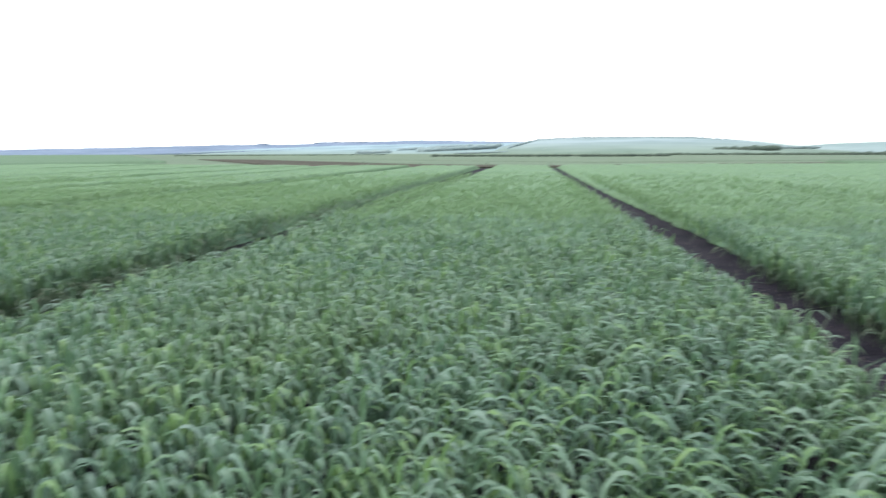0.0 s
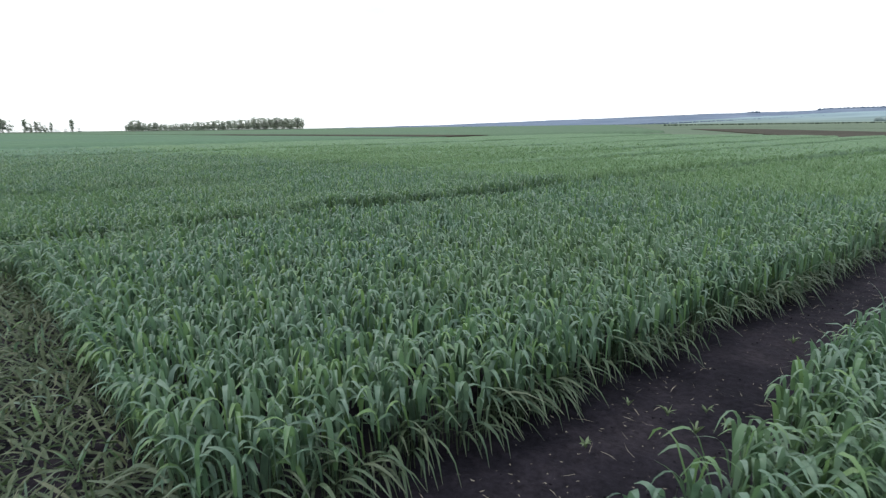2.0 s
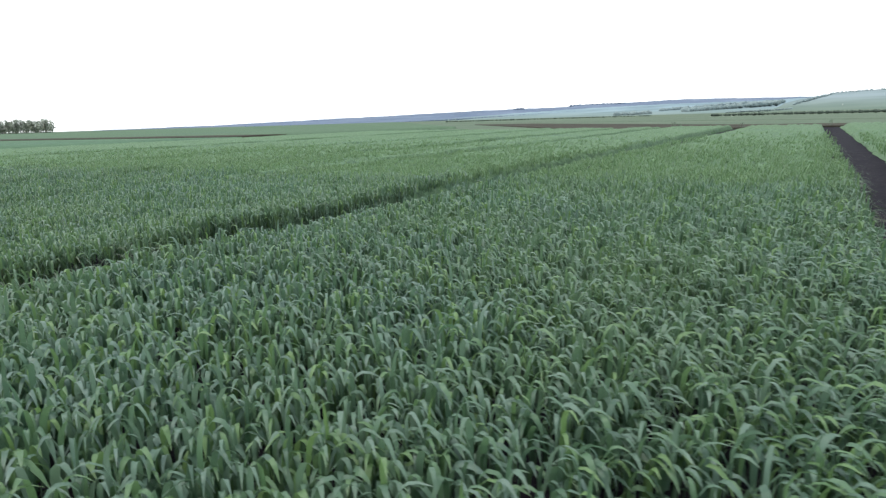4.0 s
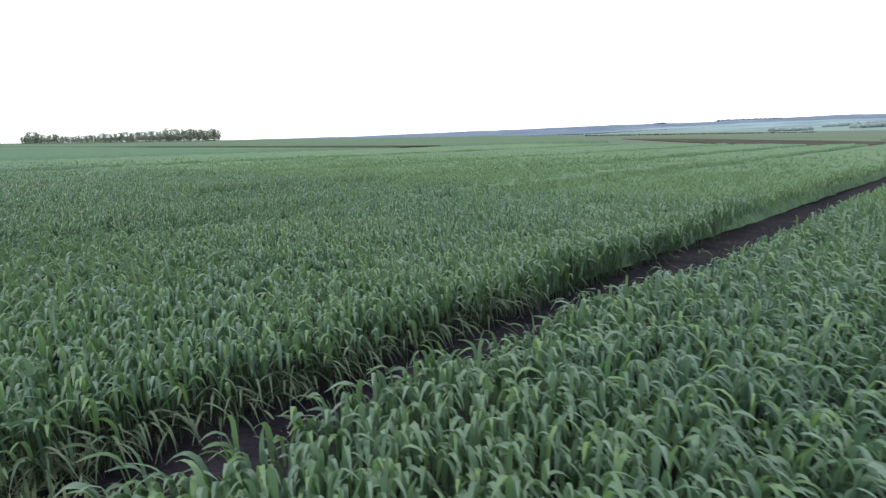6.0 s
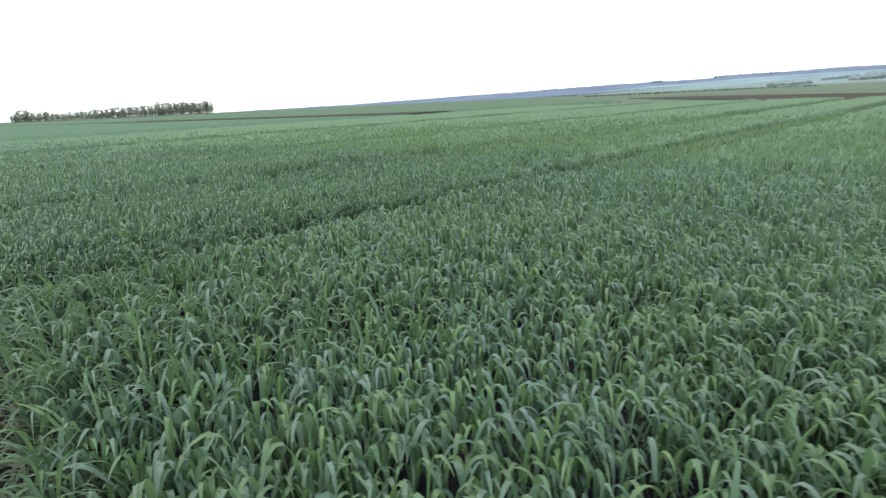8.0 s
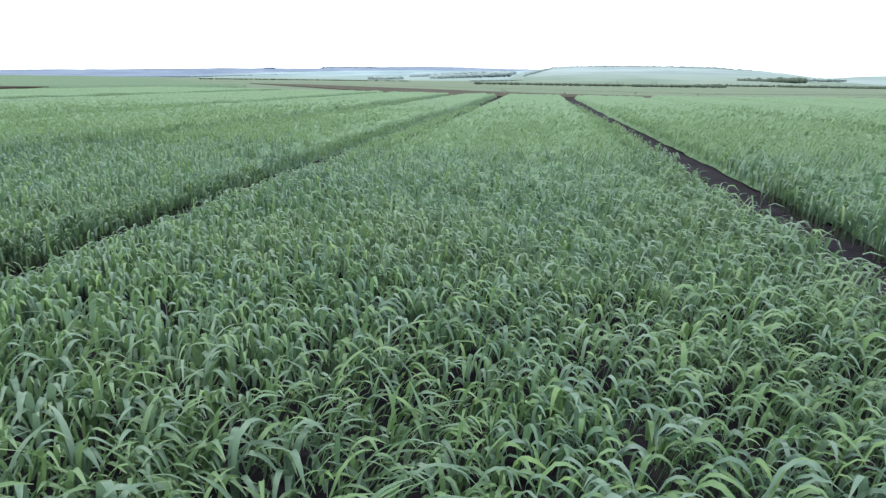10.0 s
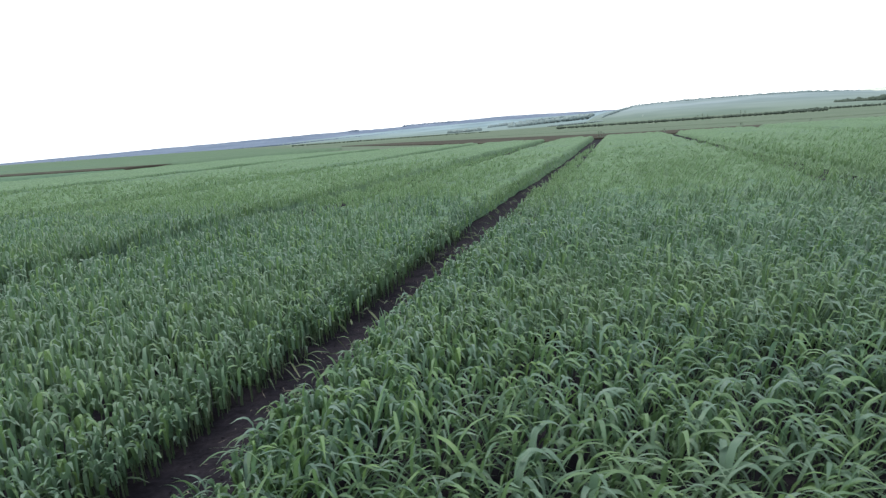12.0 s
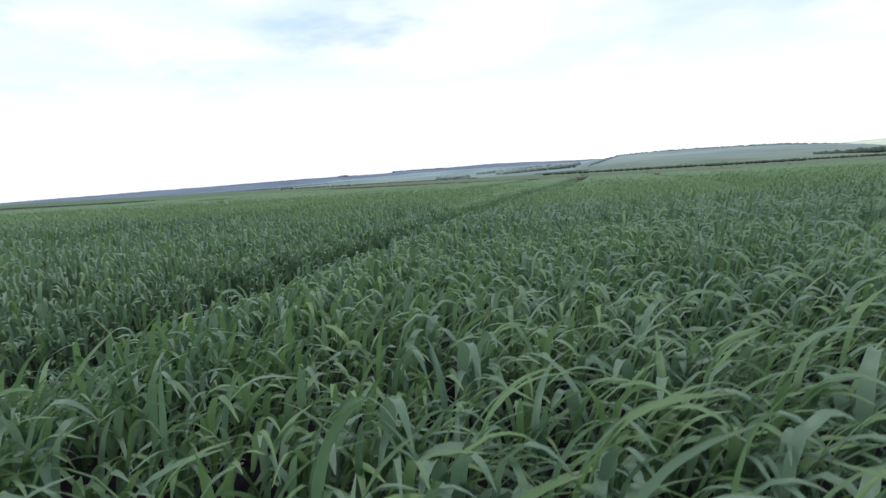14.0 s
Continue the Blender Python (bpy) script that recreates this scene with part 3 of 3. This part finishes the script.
    ny, nx = gx.shape
    i = (np.arange(ny - 1)[:, None] * nx + np.arange(nx - 1)[None]).ravel()
    f = np.stack([i, i + 1, i + nx + 1, i + nx], -1)
    return np.stack([gx, gy, z], -1).reshape(-1, 3), f[d.ravel()[f].min(1) > (4 if y1 > -1 else 1.6)]


def crop_plot(x0, x1, y0, y1, label, dens=1.0):
    made = crop_leaves(x0, x1, y0, y1, dens)
    if made is None:
        return None
    v, f, uv, slots = made
    plot = tagged(mesh_object("crop_plot", v, f, [LEAF, LEAF_LIGHT, OLD_SHADED_LEAF, LEAF_FRESH], uv=uv, slots=slots), label, "crop", "crop plots", "stuff")
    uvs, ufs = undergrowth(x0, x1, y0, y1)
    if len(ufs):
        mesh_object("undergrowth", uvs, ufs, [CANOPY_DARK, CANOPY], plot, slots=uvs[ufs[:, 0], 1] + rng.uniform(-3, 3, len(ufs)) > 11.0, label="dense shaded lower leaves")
    return plot


edges = sorted(LANES)
spans = [(-75.0, edges[0][0])] + [(edges[i][1], edges[i + 1][0]) for i in range(len(edges) - 1)]
spans.append((edges[-1][1], 48.0))
for a, b in spans:
    crop_plot(a, b, TRACK[1] - 0.46, 100.0, "dense blue-green young cereal plot, leaves arched over by wind")
crop_plot(-75, 12, TRACK_B[1], TRACK[0], "strip of green cereal between two wheel tracks", lambda x: np.where((x > -14) & (x < -3), np.where(x > -6, 0.5, 0.8), 0.2))
crop_plot(-75, 12, -12, TRACK_B[0], "green cereal beyond the second wheel track", 0.14)

# ---- single plants where one passes nearest ----


def cereal_plant(seed):
    r = np.random.RandomState(seed)
    root = new("cereal_plant")
    one = np.ones(1)
    for i in range(2):
        v, f, uv = blades(np.array([[0.012 * i, 0.01 * i, -0.02]]), one * r.uniform(-3, 3), one * 0.06, one * 0.1, one * r.uniform(0.26, 0.32), one * 0.010, one * 1.5, 3, 3)
        mesh_object("stem", v, f, LEAF, root, uv=uv)
    for i in range(6):
        b = np.array([[r.uniform(-0.02, 0.02), r.uniform(-0.02, 0.02), 0.06 + 0.035 * i]])
        v, f, uv = blades(b, one * (WIND + r.normal(0, 0.8)), one * r.uniform(0.04, 0.2), one * r.uniform(2.0, 2.8), one * r.uniform(0.22, 0.33), one * r.uniform(0.024, 0.036), one * r.normal(0, 0.3), 8, 3, one * r.uniform(0.55, 0.7), 10.0, 3.2)
        mesh_object("leaf", v, f, LEAF, root, uv=uv)
    return tagged(root, "single blue-green cereal plant with arched leaves", "plant", "single cereal plants")


sorts = [cereal_plant(s) for s in (3, 5, 8, 13)]
first = [True] * 4
spots = [(x, float(north_edge(x)) + rng.uniform(0.05, 0.7)) for x in np.arange(-16.4, 1.6, 0.3)]
spots += [(LANES[2][1] + rng.uniform(0.08, 0.3), y) for y in np.arange(3.2, 4.6, 0.2)] + [(LANES[2][0] - rng.uniform(0.08, 0.3), y) for y in np.arange(0.9, 4, 0.2)]
spots += [(-15.6 + rng.uniform(0, 1.6), rng.uniform(1.25, 2.6)) for _ in range(30)]
for i, (x, y) in enumerate(spots):
    if to_lane(np.array([x]))[0][0] > 50 or any(a - 0.06 < x < b + 0.06 for a, b in LANES):
        continue
    k = i % 4
    m = pose(x, y, 0, 0, 0, rng.uniform(-35, 35))
    if first[k]:
        sorts[k].matrix_basis, first[k] = m, False
    else:
        copy_thing(sorts[k], m)

# ---- trampled wheel tracks ----


def trampled(x0, x1, y0, y1, density, label, mat=LODGED, lean=(0.6, 1.5), way=math.pi, height=0.09, span=(0.07, 0.2)):
    x, y = scatter(x0, x1, y0, y1, lambda a, b: density * np.clip(8 / np.maximum(far_from_walk(a, b), 8), 0.12, 1) * (1 + 0.5 * fractal(a, b, 0.7, 41)))
    y = y + track_shift(x) + 0.12 * np.clip(-x / 20, 0, 1) * (y1 - y0)
    n = len(x)
    big = np.clip(far_from_walk(x, y) / 10, 1, 3)
    base = np.stack([x, y, rng.uniform(-0.01, height, n)], -1)
    az = rng.normal(way, 1.1 if height < 0.1 else 0.5, n)
    v = blades(base, az, rng.uniform(*lean, n), rng.uniform(0.1, 1.0, n), rng.uniform(*span, n) * big ** 0.3, rng.uniform(0.011, 0.022, n) * big, rng.normal(0, 1, n), 4)
    v[0][:, 2] = np.maximum(v[0][:, 2], 0.008 + 0.01 * rng.uniform(0, 1, len(v[0])))
    return tagged(mesh_object("trampled_crop", v[0], v[1], mat, uv=v[2]), label, "crop", kind="stuff")


trampled(-70, 6, TRACK[0] - 0.05, TRACK[1] + 0.05, 560, "flattened yellowish green leaves in a wheel track")
trampled(-70, 6, TRACK[0], TRACK[1], 45, "low green leaves growing again in a wheel track", LEAF, (0.35, 1.4))
trampled(-14.5, -9.5, TRACK[0], TRACK[1], 60, "green leaves growing again in a wheel track", LEAF, (0.1, 1.0))
trampled(-5.3, -4.5, 0.05, 0.75, 420, "clump of pale green leaves lodged flat at the lane's corner", OLD_SHADED_LEAF, (0.9, 1.5), 0.45, 0.13, (0.2, 0.36))
# lane leaves take the dark trampled tones, which puts shade into their colour
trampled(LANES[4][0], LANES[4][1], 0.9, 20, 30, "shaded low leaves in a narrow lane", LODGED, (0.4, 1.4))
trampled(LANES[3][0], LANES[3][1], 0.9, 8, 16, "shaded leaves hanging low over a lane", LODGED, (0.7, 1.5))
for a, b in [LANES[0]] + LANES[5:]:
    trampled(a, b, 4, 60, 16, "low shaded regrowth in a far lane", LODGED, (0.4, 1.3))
trampled(-60, 6, TRACK_B[0], TRACK_B[1], 70, "flattened leaves in the second wheel track")


# ---- litter on the bare lanes ----
def straw_litter():
    pieces = []
    for a, b in LANES[1:5]:
        for count, long0, long1, wide0, wide1 in ((60, 0.006, 0.03, 0.004, 0.010), (13, 0.04, 0.11, 0.003, 0.006)):
            x, y = scatter(a + 0.04, b - 0.04, 0.5, 26, lambda p, q: count * np.clip(7 / np.maximum(q, 6), 0.3, 1) * np.clip(1 + 1.3 * fractal(p, q, 0.35, 91), 0.1, 2.5))
            n = len(x)
            base = np.stack([x, y, rng.uniform(-0.006, 0.012, n)], -1)
            pieces.append(blades(base, rng.uniform(-math.pi, math.pi, n), rng.uniform(1.35, 1.6, n), rng.normal(0, 0.4, n), rng.uniform(long0, long1, n), rng.uniform(wide0, wide1, n), rng.normal(0, 1, n), 3))
    v, f, uv = joined(pieces)
    return tagged(mesh_object("straw_litter", v, f, STRAW, uv=uv), "pale dry straw bits scattered over dark soil", "straw", kind="stuff")


def clods():
    bm = bmesh.new()
    bmesh.ops.create_icosphere(bm, subdivisions=1, radius=1)
    unit = np.array([v.co[:] for v in bm.verts])
    tri = np.array([[v.index for v in f.verts] for f in bm.faces])
    bm.free()
    vs, fs, o = [], [], 0
    for a, b in LANES[1:5]:
        x, y = scatter(a, b, 0.3, 20, lambda p, q: 45 * np.clip(5 / np.maximum(q, 5), 0.1, 1))
        for px, py in zip(x, y):
            r = rng.uniform(0.003, 0.010)
            vs.append(unit * rng.uniform(0.65, 1.2, (len(unit), 1)) * (r, r, r * 0.7) + (px, py, r * 0.15 - 0.012))
            fs.append(tri + o)
            o += len(unit)
    return tagged(mesh_object("soil_clods", np.concatenate(vs), np.concatenate(fs), SOIL, smooth=False), "small crumbly dark soil clods", "soil", kind="stuff")


straw_litter()
clods()


def weed_seedling():
    root = new("weed_seedling")
    r = np.random.RandomState(17)
    for i in range(7):
        a = np.array([i * 2.4 + r.normal(0, 0.5)])
        one = np.ones(1)
        v, f, uv = blades(np.array([[0, 0, 0.012 + 0.004 * i]]), a, one * r.uniform(0.4, 1.1), one * r.uniform(0.2, 1.2), one * r.uniform(0.035, 0.09), one * r.uniform(0.014, 0.024), one * r.normal(0, 0.6), 4, 3)
        mesh_object("leaf", v, f, WEED, root, uv=uv)
    return tagged(root, "small pale green weed seedling on bare soil", "weed", "weeds in the lane")


weed = weed_seedling()
places = [(-3.87, 2.82, 0.95), (-4.07, 2.9, 0.9), (-3.78, 2.99, 0.9), (-3.95, 3.09, 0.7), (-4.08, 4.58, 0.8), (-4.28, 2.85, 0.7), (-3.9, 4.15, 0.6), (-4.15, 2.3, 0.8), (-10.85, 1.9, 0.9), (-10.8, 3.1, 0.7), (-17.0, 2.1, 0.8), (-17.1, 3.5, 0.9), (2.4, 3.1, 0.8)]
for i, (x, y, s) in enumerate(places):
    m = pose(x, y, 0.0, 0, 0, i * 77) @ Matrix.Diagonal((s, s, s, 1))
    if i == 0:
        weed.matrix_basis = m
    else:
        copy_thing(weed, pose(x, y, 0.0, 0, 0, i * 77)).scale = (s, s, s)

# ---- distance ----


def at(az, dist, z=0.0):
    return (-8 + dist * math.sin(radians(az)), dist * math.cos(radians(az)), z)


def backdrop(name, az_el, foot_el, r0, r1, mat, label, rough=0.03):
    """A far slope: foot at r0, crest at r1, whose height above the eye follows the pairs (azimuth, elevation in degrees)."""
    az = np.linspace(az_el[0][0], az_el[-1][0], 260)
    top = np.interp(az, *zip(*az_el)) + rough * fractal(az * 10, az * 0, 6.0, 51)
    foot = np.interp(az, *zip(*foot_el))
    v = []
    for q in np.linspace(0, 1, 7):
        r = r0 + (r1 - r0) * q
        el = foot + (top - foot) * (q ** 0.8)
        for a, e in zip(az, el):
            v.append(at(a, r, 1.5 + r * math.tan(radians(e))))
    for a in az:
        v.append(at(a, r1 + 60, -40))
    n = len(az)
    i = (np.arange(7)[:, None] * n + np.arange(n - 1)[None]).ravel()
    return tagged(mesh_object(name, v, np.stack([i, i + 1, i + n + 1, i + n], -1), mat), label, "hills", kind="structure")


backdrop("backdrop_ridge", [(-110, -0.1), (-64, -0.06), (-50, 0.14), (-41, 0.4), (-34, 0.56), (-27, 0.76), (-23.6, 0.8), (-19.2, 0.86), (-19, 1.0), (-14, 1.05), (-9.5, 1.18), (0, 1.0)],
         [(-110, -0.15), (0, -0.15)], 3300, 4200, RIDGE, "long wooded ridge on the horizon, blue with haze")
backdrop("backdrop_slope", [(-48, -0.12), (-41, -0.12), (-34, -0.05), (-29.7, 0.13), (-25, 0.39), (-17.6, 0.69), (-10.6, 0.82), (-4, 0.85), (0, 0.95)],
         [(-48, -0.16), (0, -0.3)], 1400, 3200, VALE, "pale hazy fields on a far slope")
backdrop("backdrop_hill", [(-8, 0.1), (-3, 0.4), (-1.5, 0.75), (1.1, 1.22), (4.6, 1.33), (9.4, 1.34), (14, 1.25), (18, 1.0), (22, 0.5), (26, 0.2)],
         [(-8, -0.3), (26, -0.3)], 1000, 2600, HILL, "rounded green hill paled by haze behind the fields")
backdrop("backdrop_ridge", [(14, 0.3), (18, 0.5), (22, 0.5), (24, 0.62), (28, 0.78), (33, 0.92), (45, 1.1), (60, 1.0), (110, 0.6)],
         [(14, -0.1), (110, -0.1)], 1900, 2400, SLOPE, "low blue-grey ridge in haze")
backdrop("backdrop_slope", [(16, 1.0), (24, 1.3), (33, 1.36), (50, 1.4), (110, 0.9)], [(16, 0.2), (110, 0.2)], 3300, 4200, PALE, "pale distant sunlit skyline slope")


def belt(points, height, label, mat=BELT):
    """A far row of trees as uneven clumps along a line of (azimuth, distance, elevation)."""
    bm = bmesh.new()
    total = 0
    for (a0, r0, e0), (a1, r1, e1) in zip(points, points[1:]):
        n = max(3, int(abs(a1 - a0) * 9))
        for i in range(n):
            q = (i + rng.uniform(0, 1)) / n
            r = r0 + (r1 - r0) * q
            x, y, z = at(a0 + (a1 - a0) * q, r, 1.5 + r * math.tan(radians(e0 + (e1 - e0) * q)))
            s = height * rng.uniform(0.45, 1.0)
            m = pose(x, y, z, rng.uniform(0, 90), 0, rng.uniform(0, 360)) @ Matrix.Diagonal((s * rng.uniform(0.9, 1.8), s, s * rng.uniform(0.7, 1), 1))
            got = bmesh.ops.create_icosphere(bm, subdivisions=2, radius=0.6, matrix=m)
            for vert in got["verts"]:
                vert.co += Vector(rng.uniform(-0.16, 0.16, 3) * s)
    return tagged(part("tree_belt", bm, mat), label, "trees", "far tree belts", "stuff")


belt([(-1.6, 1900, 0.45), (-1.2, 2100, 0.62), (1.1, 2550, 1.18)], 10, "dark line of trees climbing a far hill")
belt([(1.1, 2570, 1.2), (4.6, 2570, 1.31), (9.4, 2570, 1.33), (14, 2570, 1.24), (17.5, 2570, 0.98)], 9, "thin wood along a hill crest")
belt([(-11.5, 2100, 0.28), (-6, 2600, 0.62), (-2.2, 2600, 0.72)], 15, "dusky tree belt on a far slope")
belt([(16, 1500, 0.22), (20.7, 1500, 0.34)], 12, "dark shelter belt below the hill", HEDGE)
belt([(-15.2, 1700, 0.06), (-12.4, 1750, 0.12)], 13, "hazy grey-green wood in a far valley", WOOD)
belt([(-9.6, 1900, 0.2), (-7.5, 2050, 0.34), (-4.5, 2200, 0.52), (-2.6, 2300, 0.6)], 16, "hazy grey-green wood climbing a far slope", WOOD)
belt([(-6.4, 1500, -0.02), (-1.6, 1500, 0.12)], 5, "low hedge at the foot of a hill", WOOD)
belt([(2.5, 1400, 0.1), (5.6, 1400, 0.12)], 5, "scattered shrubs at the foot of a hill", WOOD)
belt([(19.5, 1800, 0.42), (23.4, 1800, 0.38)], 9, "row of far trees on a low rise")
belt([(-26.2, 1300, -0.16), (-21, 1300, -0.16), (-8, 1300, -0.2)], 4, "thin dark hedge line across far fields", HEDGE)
def on_ground(*pairs):
    return [(a, r, -math.degrees(0.9 / r)) for a, r in pairs]


belt(on_ground((-7, 250), (4, 230), (14, 240)), 0.9, "low dark grass bank beyond the ploughed strip", HEDGE)
belt(on_ground((12, 420), (24, 380), (38, 400)), 1.6, "rough green field edge below the hill", HEDGE)
belt(on_ground((-30, 420), (-22, 460), (-12, 520)), 0.9, "dark field edge in the valley", HEDGE)
belt([(22, 900, -0.22), (29, 800, -0.12), (40, 800, -0.1)], 5, "low green hedge in the distance", HEDGE)


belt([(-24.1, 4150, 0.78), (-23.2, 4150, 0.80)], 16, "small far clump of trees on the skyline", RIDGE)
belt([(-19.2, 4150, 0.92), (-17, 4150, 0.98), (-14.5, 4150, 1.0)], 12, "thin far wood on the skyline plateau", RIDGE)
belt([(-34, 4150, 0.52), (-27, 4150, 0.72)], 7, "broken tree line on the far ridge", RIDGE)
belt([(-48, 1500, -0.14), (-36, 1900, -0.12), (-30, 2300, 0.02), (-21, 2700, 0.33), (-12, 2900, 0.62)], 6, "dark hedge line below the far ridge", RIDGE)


def tree(seed, height, spread, kind):
    r = np.random.RandomState(seed)
    root = new("tree")
    bm = bmesh.new()

    def limb(p, q, ra, rb):
        p, q = Vector(p), Vector(q)
        ax = q - p
        m = Matrix.Translation((p + q) / 2) @ ax.to_track_quat("Z", "Y").to_matrix().to_4x4()
        bmesh.ops.create_cone(bm, segments=5, radius1=ra, radius2=rb, depth=ax.length, matrix=m, cap_ends=True)

    th = height * (0.62 if kind != "bush" else 0.3)
    limb((0, 0, -0.3), (0.1, 0, th), height * 0.022, height * 0.010)
    tips = []
    for i in range(7):
        a, z = i * 2.4 + r.uniform(0, 0.6), th * r.uniform(0.35, 1.0)
        reach = spread * r.uniform(0.3, 0.65)
        q = (reach * math.cos(a), reach * math.sin(a), z + height * r.uniform(0.08, 0.26))
        limb((0.05, 0, z), q, height * 0.009, height * 0.003)
        tips.append(q)
    part("trunk", bm, BARK, root, "dark slender trunk and limbs")
    n = 160 if kind != "bush" else 90
    low = 0.12 if kind != "bush" else 0.02
    m = 16
    u = r.normal(0, 1, (m, 3))
    u /= np.linalg.norm(u, axis=1)[:, None]
    u *= r.uniform(0.25, 1.0, (m, 1)) ** 0.5
    c = u * (spread * 0.45, spread * 0.45, height * (1 - low) / 2) + (0, 0, height * (1 + low) / 2)
    c[:, :2] *= np.clip((1.35 if kind == "tall" else 1.25) - (1.15 if kind == "tall" else 0.6) * (c[:, 2:] / height), 0.18, 1)
    pick = c[r.randint(0, m, n)] + r.normal(0, 1, (n, 3)) * (spread * 0.11, spread * 0.11, height * 0.055)
    pick[:, 2] = np.clip(pick[:, 2], height * low * 0.5, height * 0.98)
    s = r.uniform(0.7, 1.7, n) * height / 14
    az = r.uniform(-3.14, 3.14, n)
    v, f, uv = blades(pick, az, r.uniform(0.4, 2.4, n), r.uniform(-0.5, 0.9, n), s * 1.6, s * 1.1, r.normal(0, 1, n), 2)
    mesh_object("crown", v, f, BUSH_LEAF if kind == "bush" else HAZED_TREE_LEAF, root, uv=uv, label="loose dark green crown with gaps")
    return root


kinds = [tree(1, 16.0, 10.0, "wide"), tree(2, 16.0, 6.0, "tall"), tree(3, 15.5, 9.0, "wide"), tree(4, 6.5, 7.5, "bush")]
labels = ["broad dark green tree at the edge of a far wood", "slim dark green tree standing in a far wood", "rounded green tree in a far wood", "low dark round bush in open fields"]
for ob, lab in zip(kinds, labels):
    tagged(ob, lab, "bush" if "bush" in lab else "tree", "bushes" if "bush" in lab else "trees of the far wood")
used = [False] * 4


def plant(k, az, dist, size=1.0):
    x, y, _ = at(az, dist)
    m = pose(x, y, 0.0, 0, 0, rng.uniform(0, 360))
    if used[k]:
        ob = copy_thing(kinds[k], m)
    else:
        ob, used[k] = kinds[k], True
        ob.matrix_basis = m
    ob.scale = (size * rng.uniform(0.9, 1.15), size * rng.uniform(0.9, 1.15), size)
    return ob


for az, size in ((-85.6, 0.75), (-85.3, 0.92), (-85.0, 1.0), (-84.7, 1.05), (-84.4, 0.95), (-83.3, 1.0), (-83.0, 0.7), (-82.6, 0.85), (-82.3, 0.8), (-82.0, 0.6), (-81.6, 0.78), (-80.2, 0.98)):
    plant(1 if az in (-80.2, -81.6, -83.3) else rng.randint(0, 3), az, 850, size)
for az in (-92.9, -92.6, -92.3):
    plant(3, az, 850, 1.25)
for az in np.arange(-85.6, -79.3, 0.22):
    plant(3, az + rng.uniform(-0.1, 0.1), 848, rng.uniform(0.4, 0.8))
for az in np.arange(-91, -87.5, 0.6):
    plant(3, az + rng.uniform(-0.2, 0.2), 850, 0.35)
for az in np.arange(-79, -76.6, 0.25):
    plant(3, az, 860, 0.35)
for az in np.arange(-76.4, -62.2, 0.14):
    top = np.interp(az, [-76.4, -75.8, -75.3, -74.8, -74.3, -73.6, -71, -69.7, -67.3, -67.0, -66.6, -65.2, -64.9, -64.2, -62.2], [0.6, 0.95, 0.85, 0.6, 0.72, 0.55, 0.72, 0.78, 0.85, 0.86, 1.02, 1.02, 0.92, 1.0, 0.95])
    plant(rng.randint(0, 3), az + rng.uniform(-0.05, 0.05), 850 + rng.uniform(-14, 40), top * rng.uniform(0.86, 1.06))
for az in np.arange(-76.4, -62.3, 0.2):
    plant(3, az, 843 + rng.uniform(0, 12), rng.uniform(0.5, 1.0))
for az, dist, s in ((6.3, 900, 0.6), (6.7, 905, 0.45), (9.2, 900, 0.65), (9.5, 905, 0.5), (5.1, 320, 0.25)):
    plant(3, az, dist, s)


def post(x, y, h, r, mat, label):
    bm = bmesh.new()
    bmesh.ops.create_cone(bm, segments=10, radius1=r, radius2=r * 0.9, depth=h + 0.3, matrix=pose(x, y, h / 2 - 0.15, 1.5, 1, 0), cap_ends=True)
    bmesh.ops.bevel(bm, geom=[e for e in bm.edges], offset=r * 0.15, segments=1, affect="EDGES")
    return tagged(part("mast", bm, mat, smooth=False), label, "mast")


mast_x, mast_y, _ = at(1.7, 1500)
post(mast_x, mast_y, 11.0, 0.7, WHITE, "slender white mast far off in the valley")
for x, y, s in ((-17.0, 63.5, 0.11), (-16.6, 64.5, 0.08), (-11.1, 64, 0.08), (-4.1, 65, 0.09), (2.3, 67.5, 0.08)):
    ob = plant(3, 0, 10, s)
    ob.matrix_basis = pose(x, y, 0.0, 0, 0, x * 40) @ Matrix.Diagonal((s, s, s, 1))
    tagged(ob, "small dark tuft of weeds at a lane's end", "bush", "weed tufts")
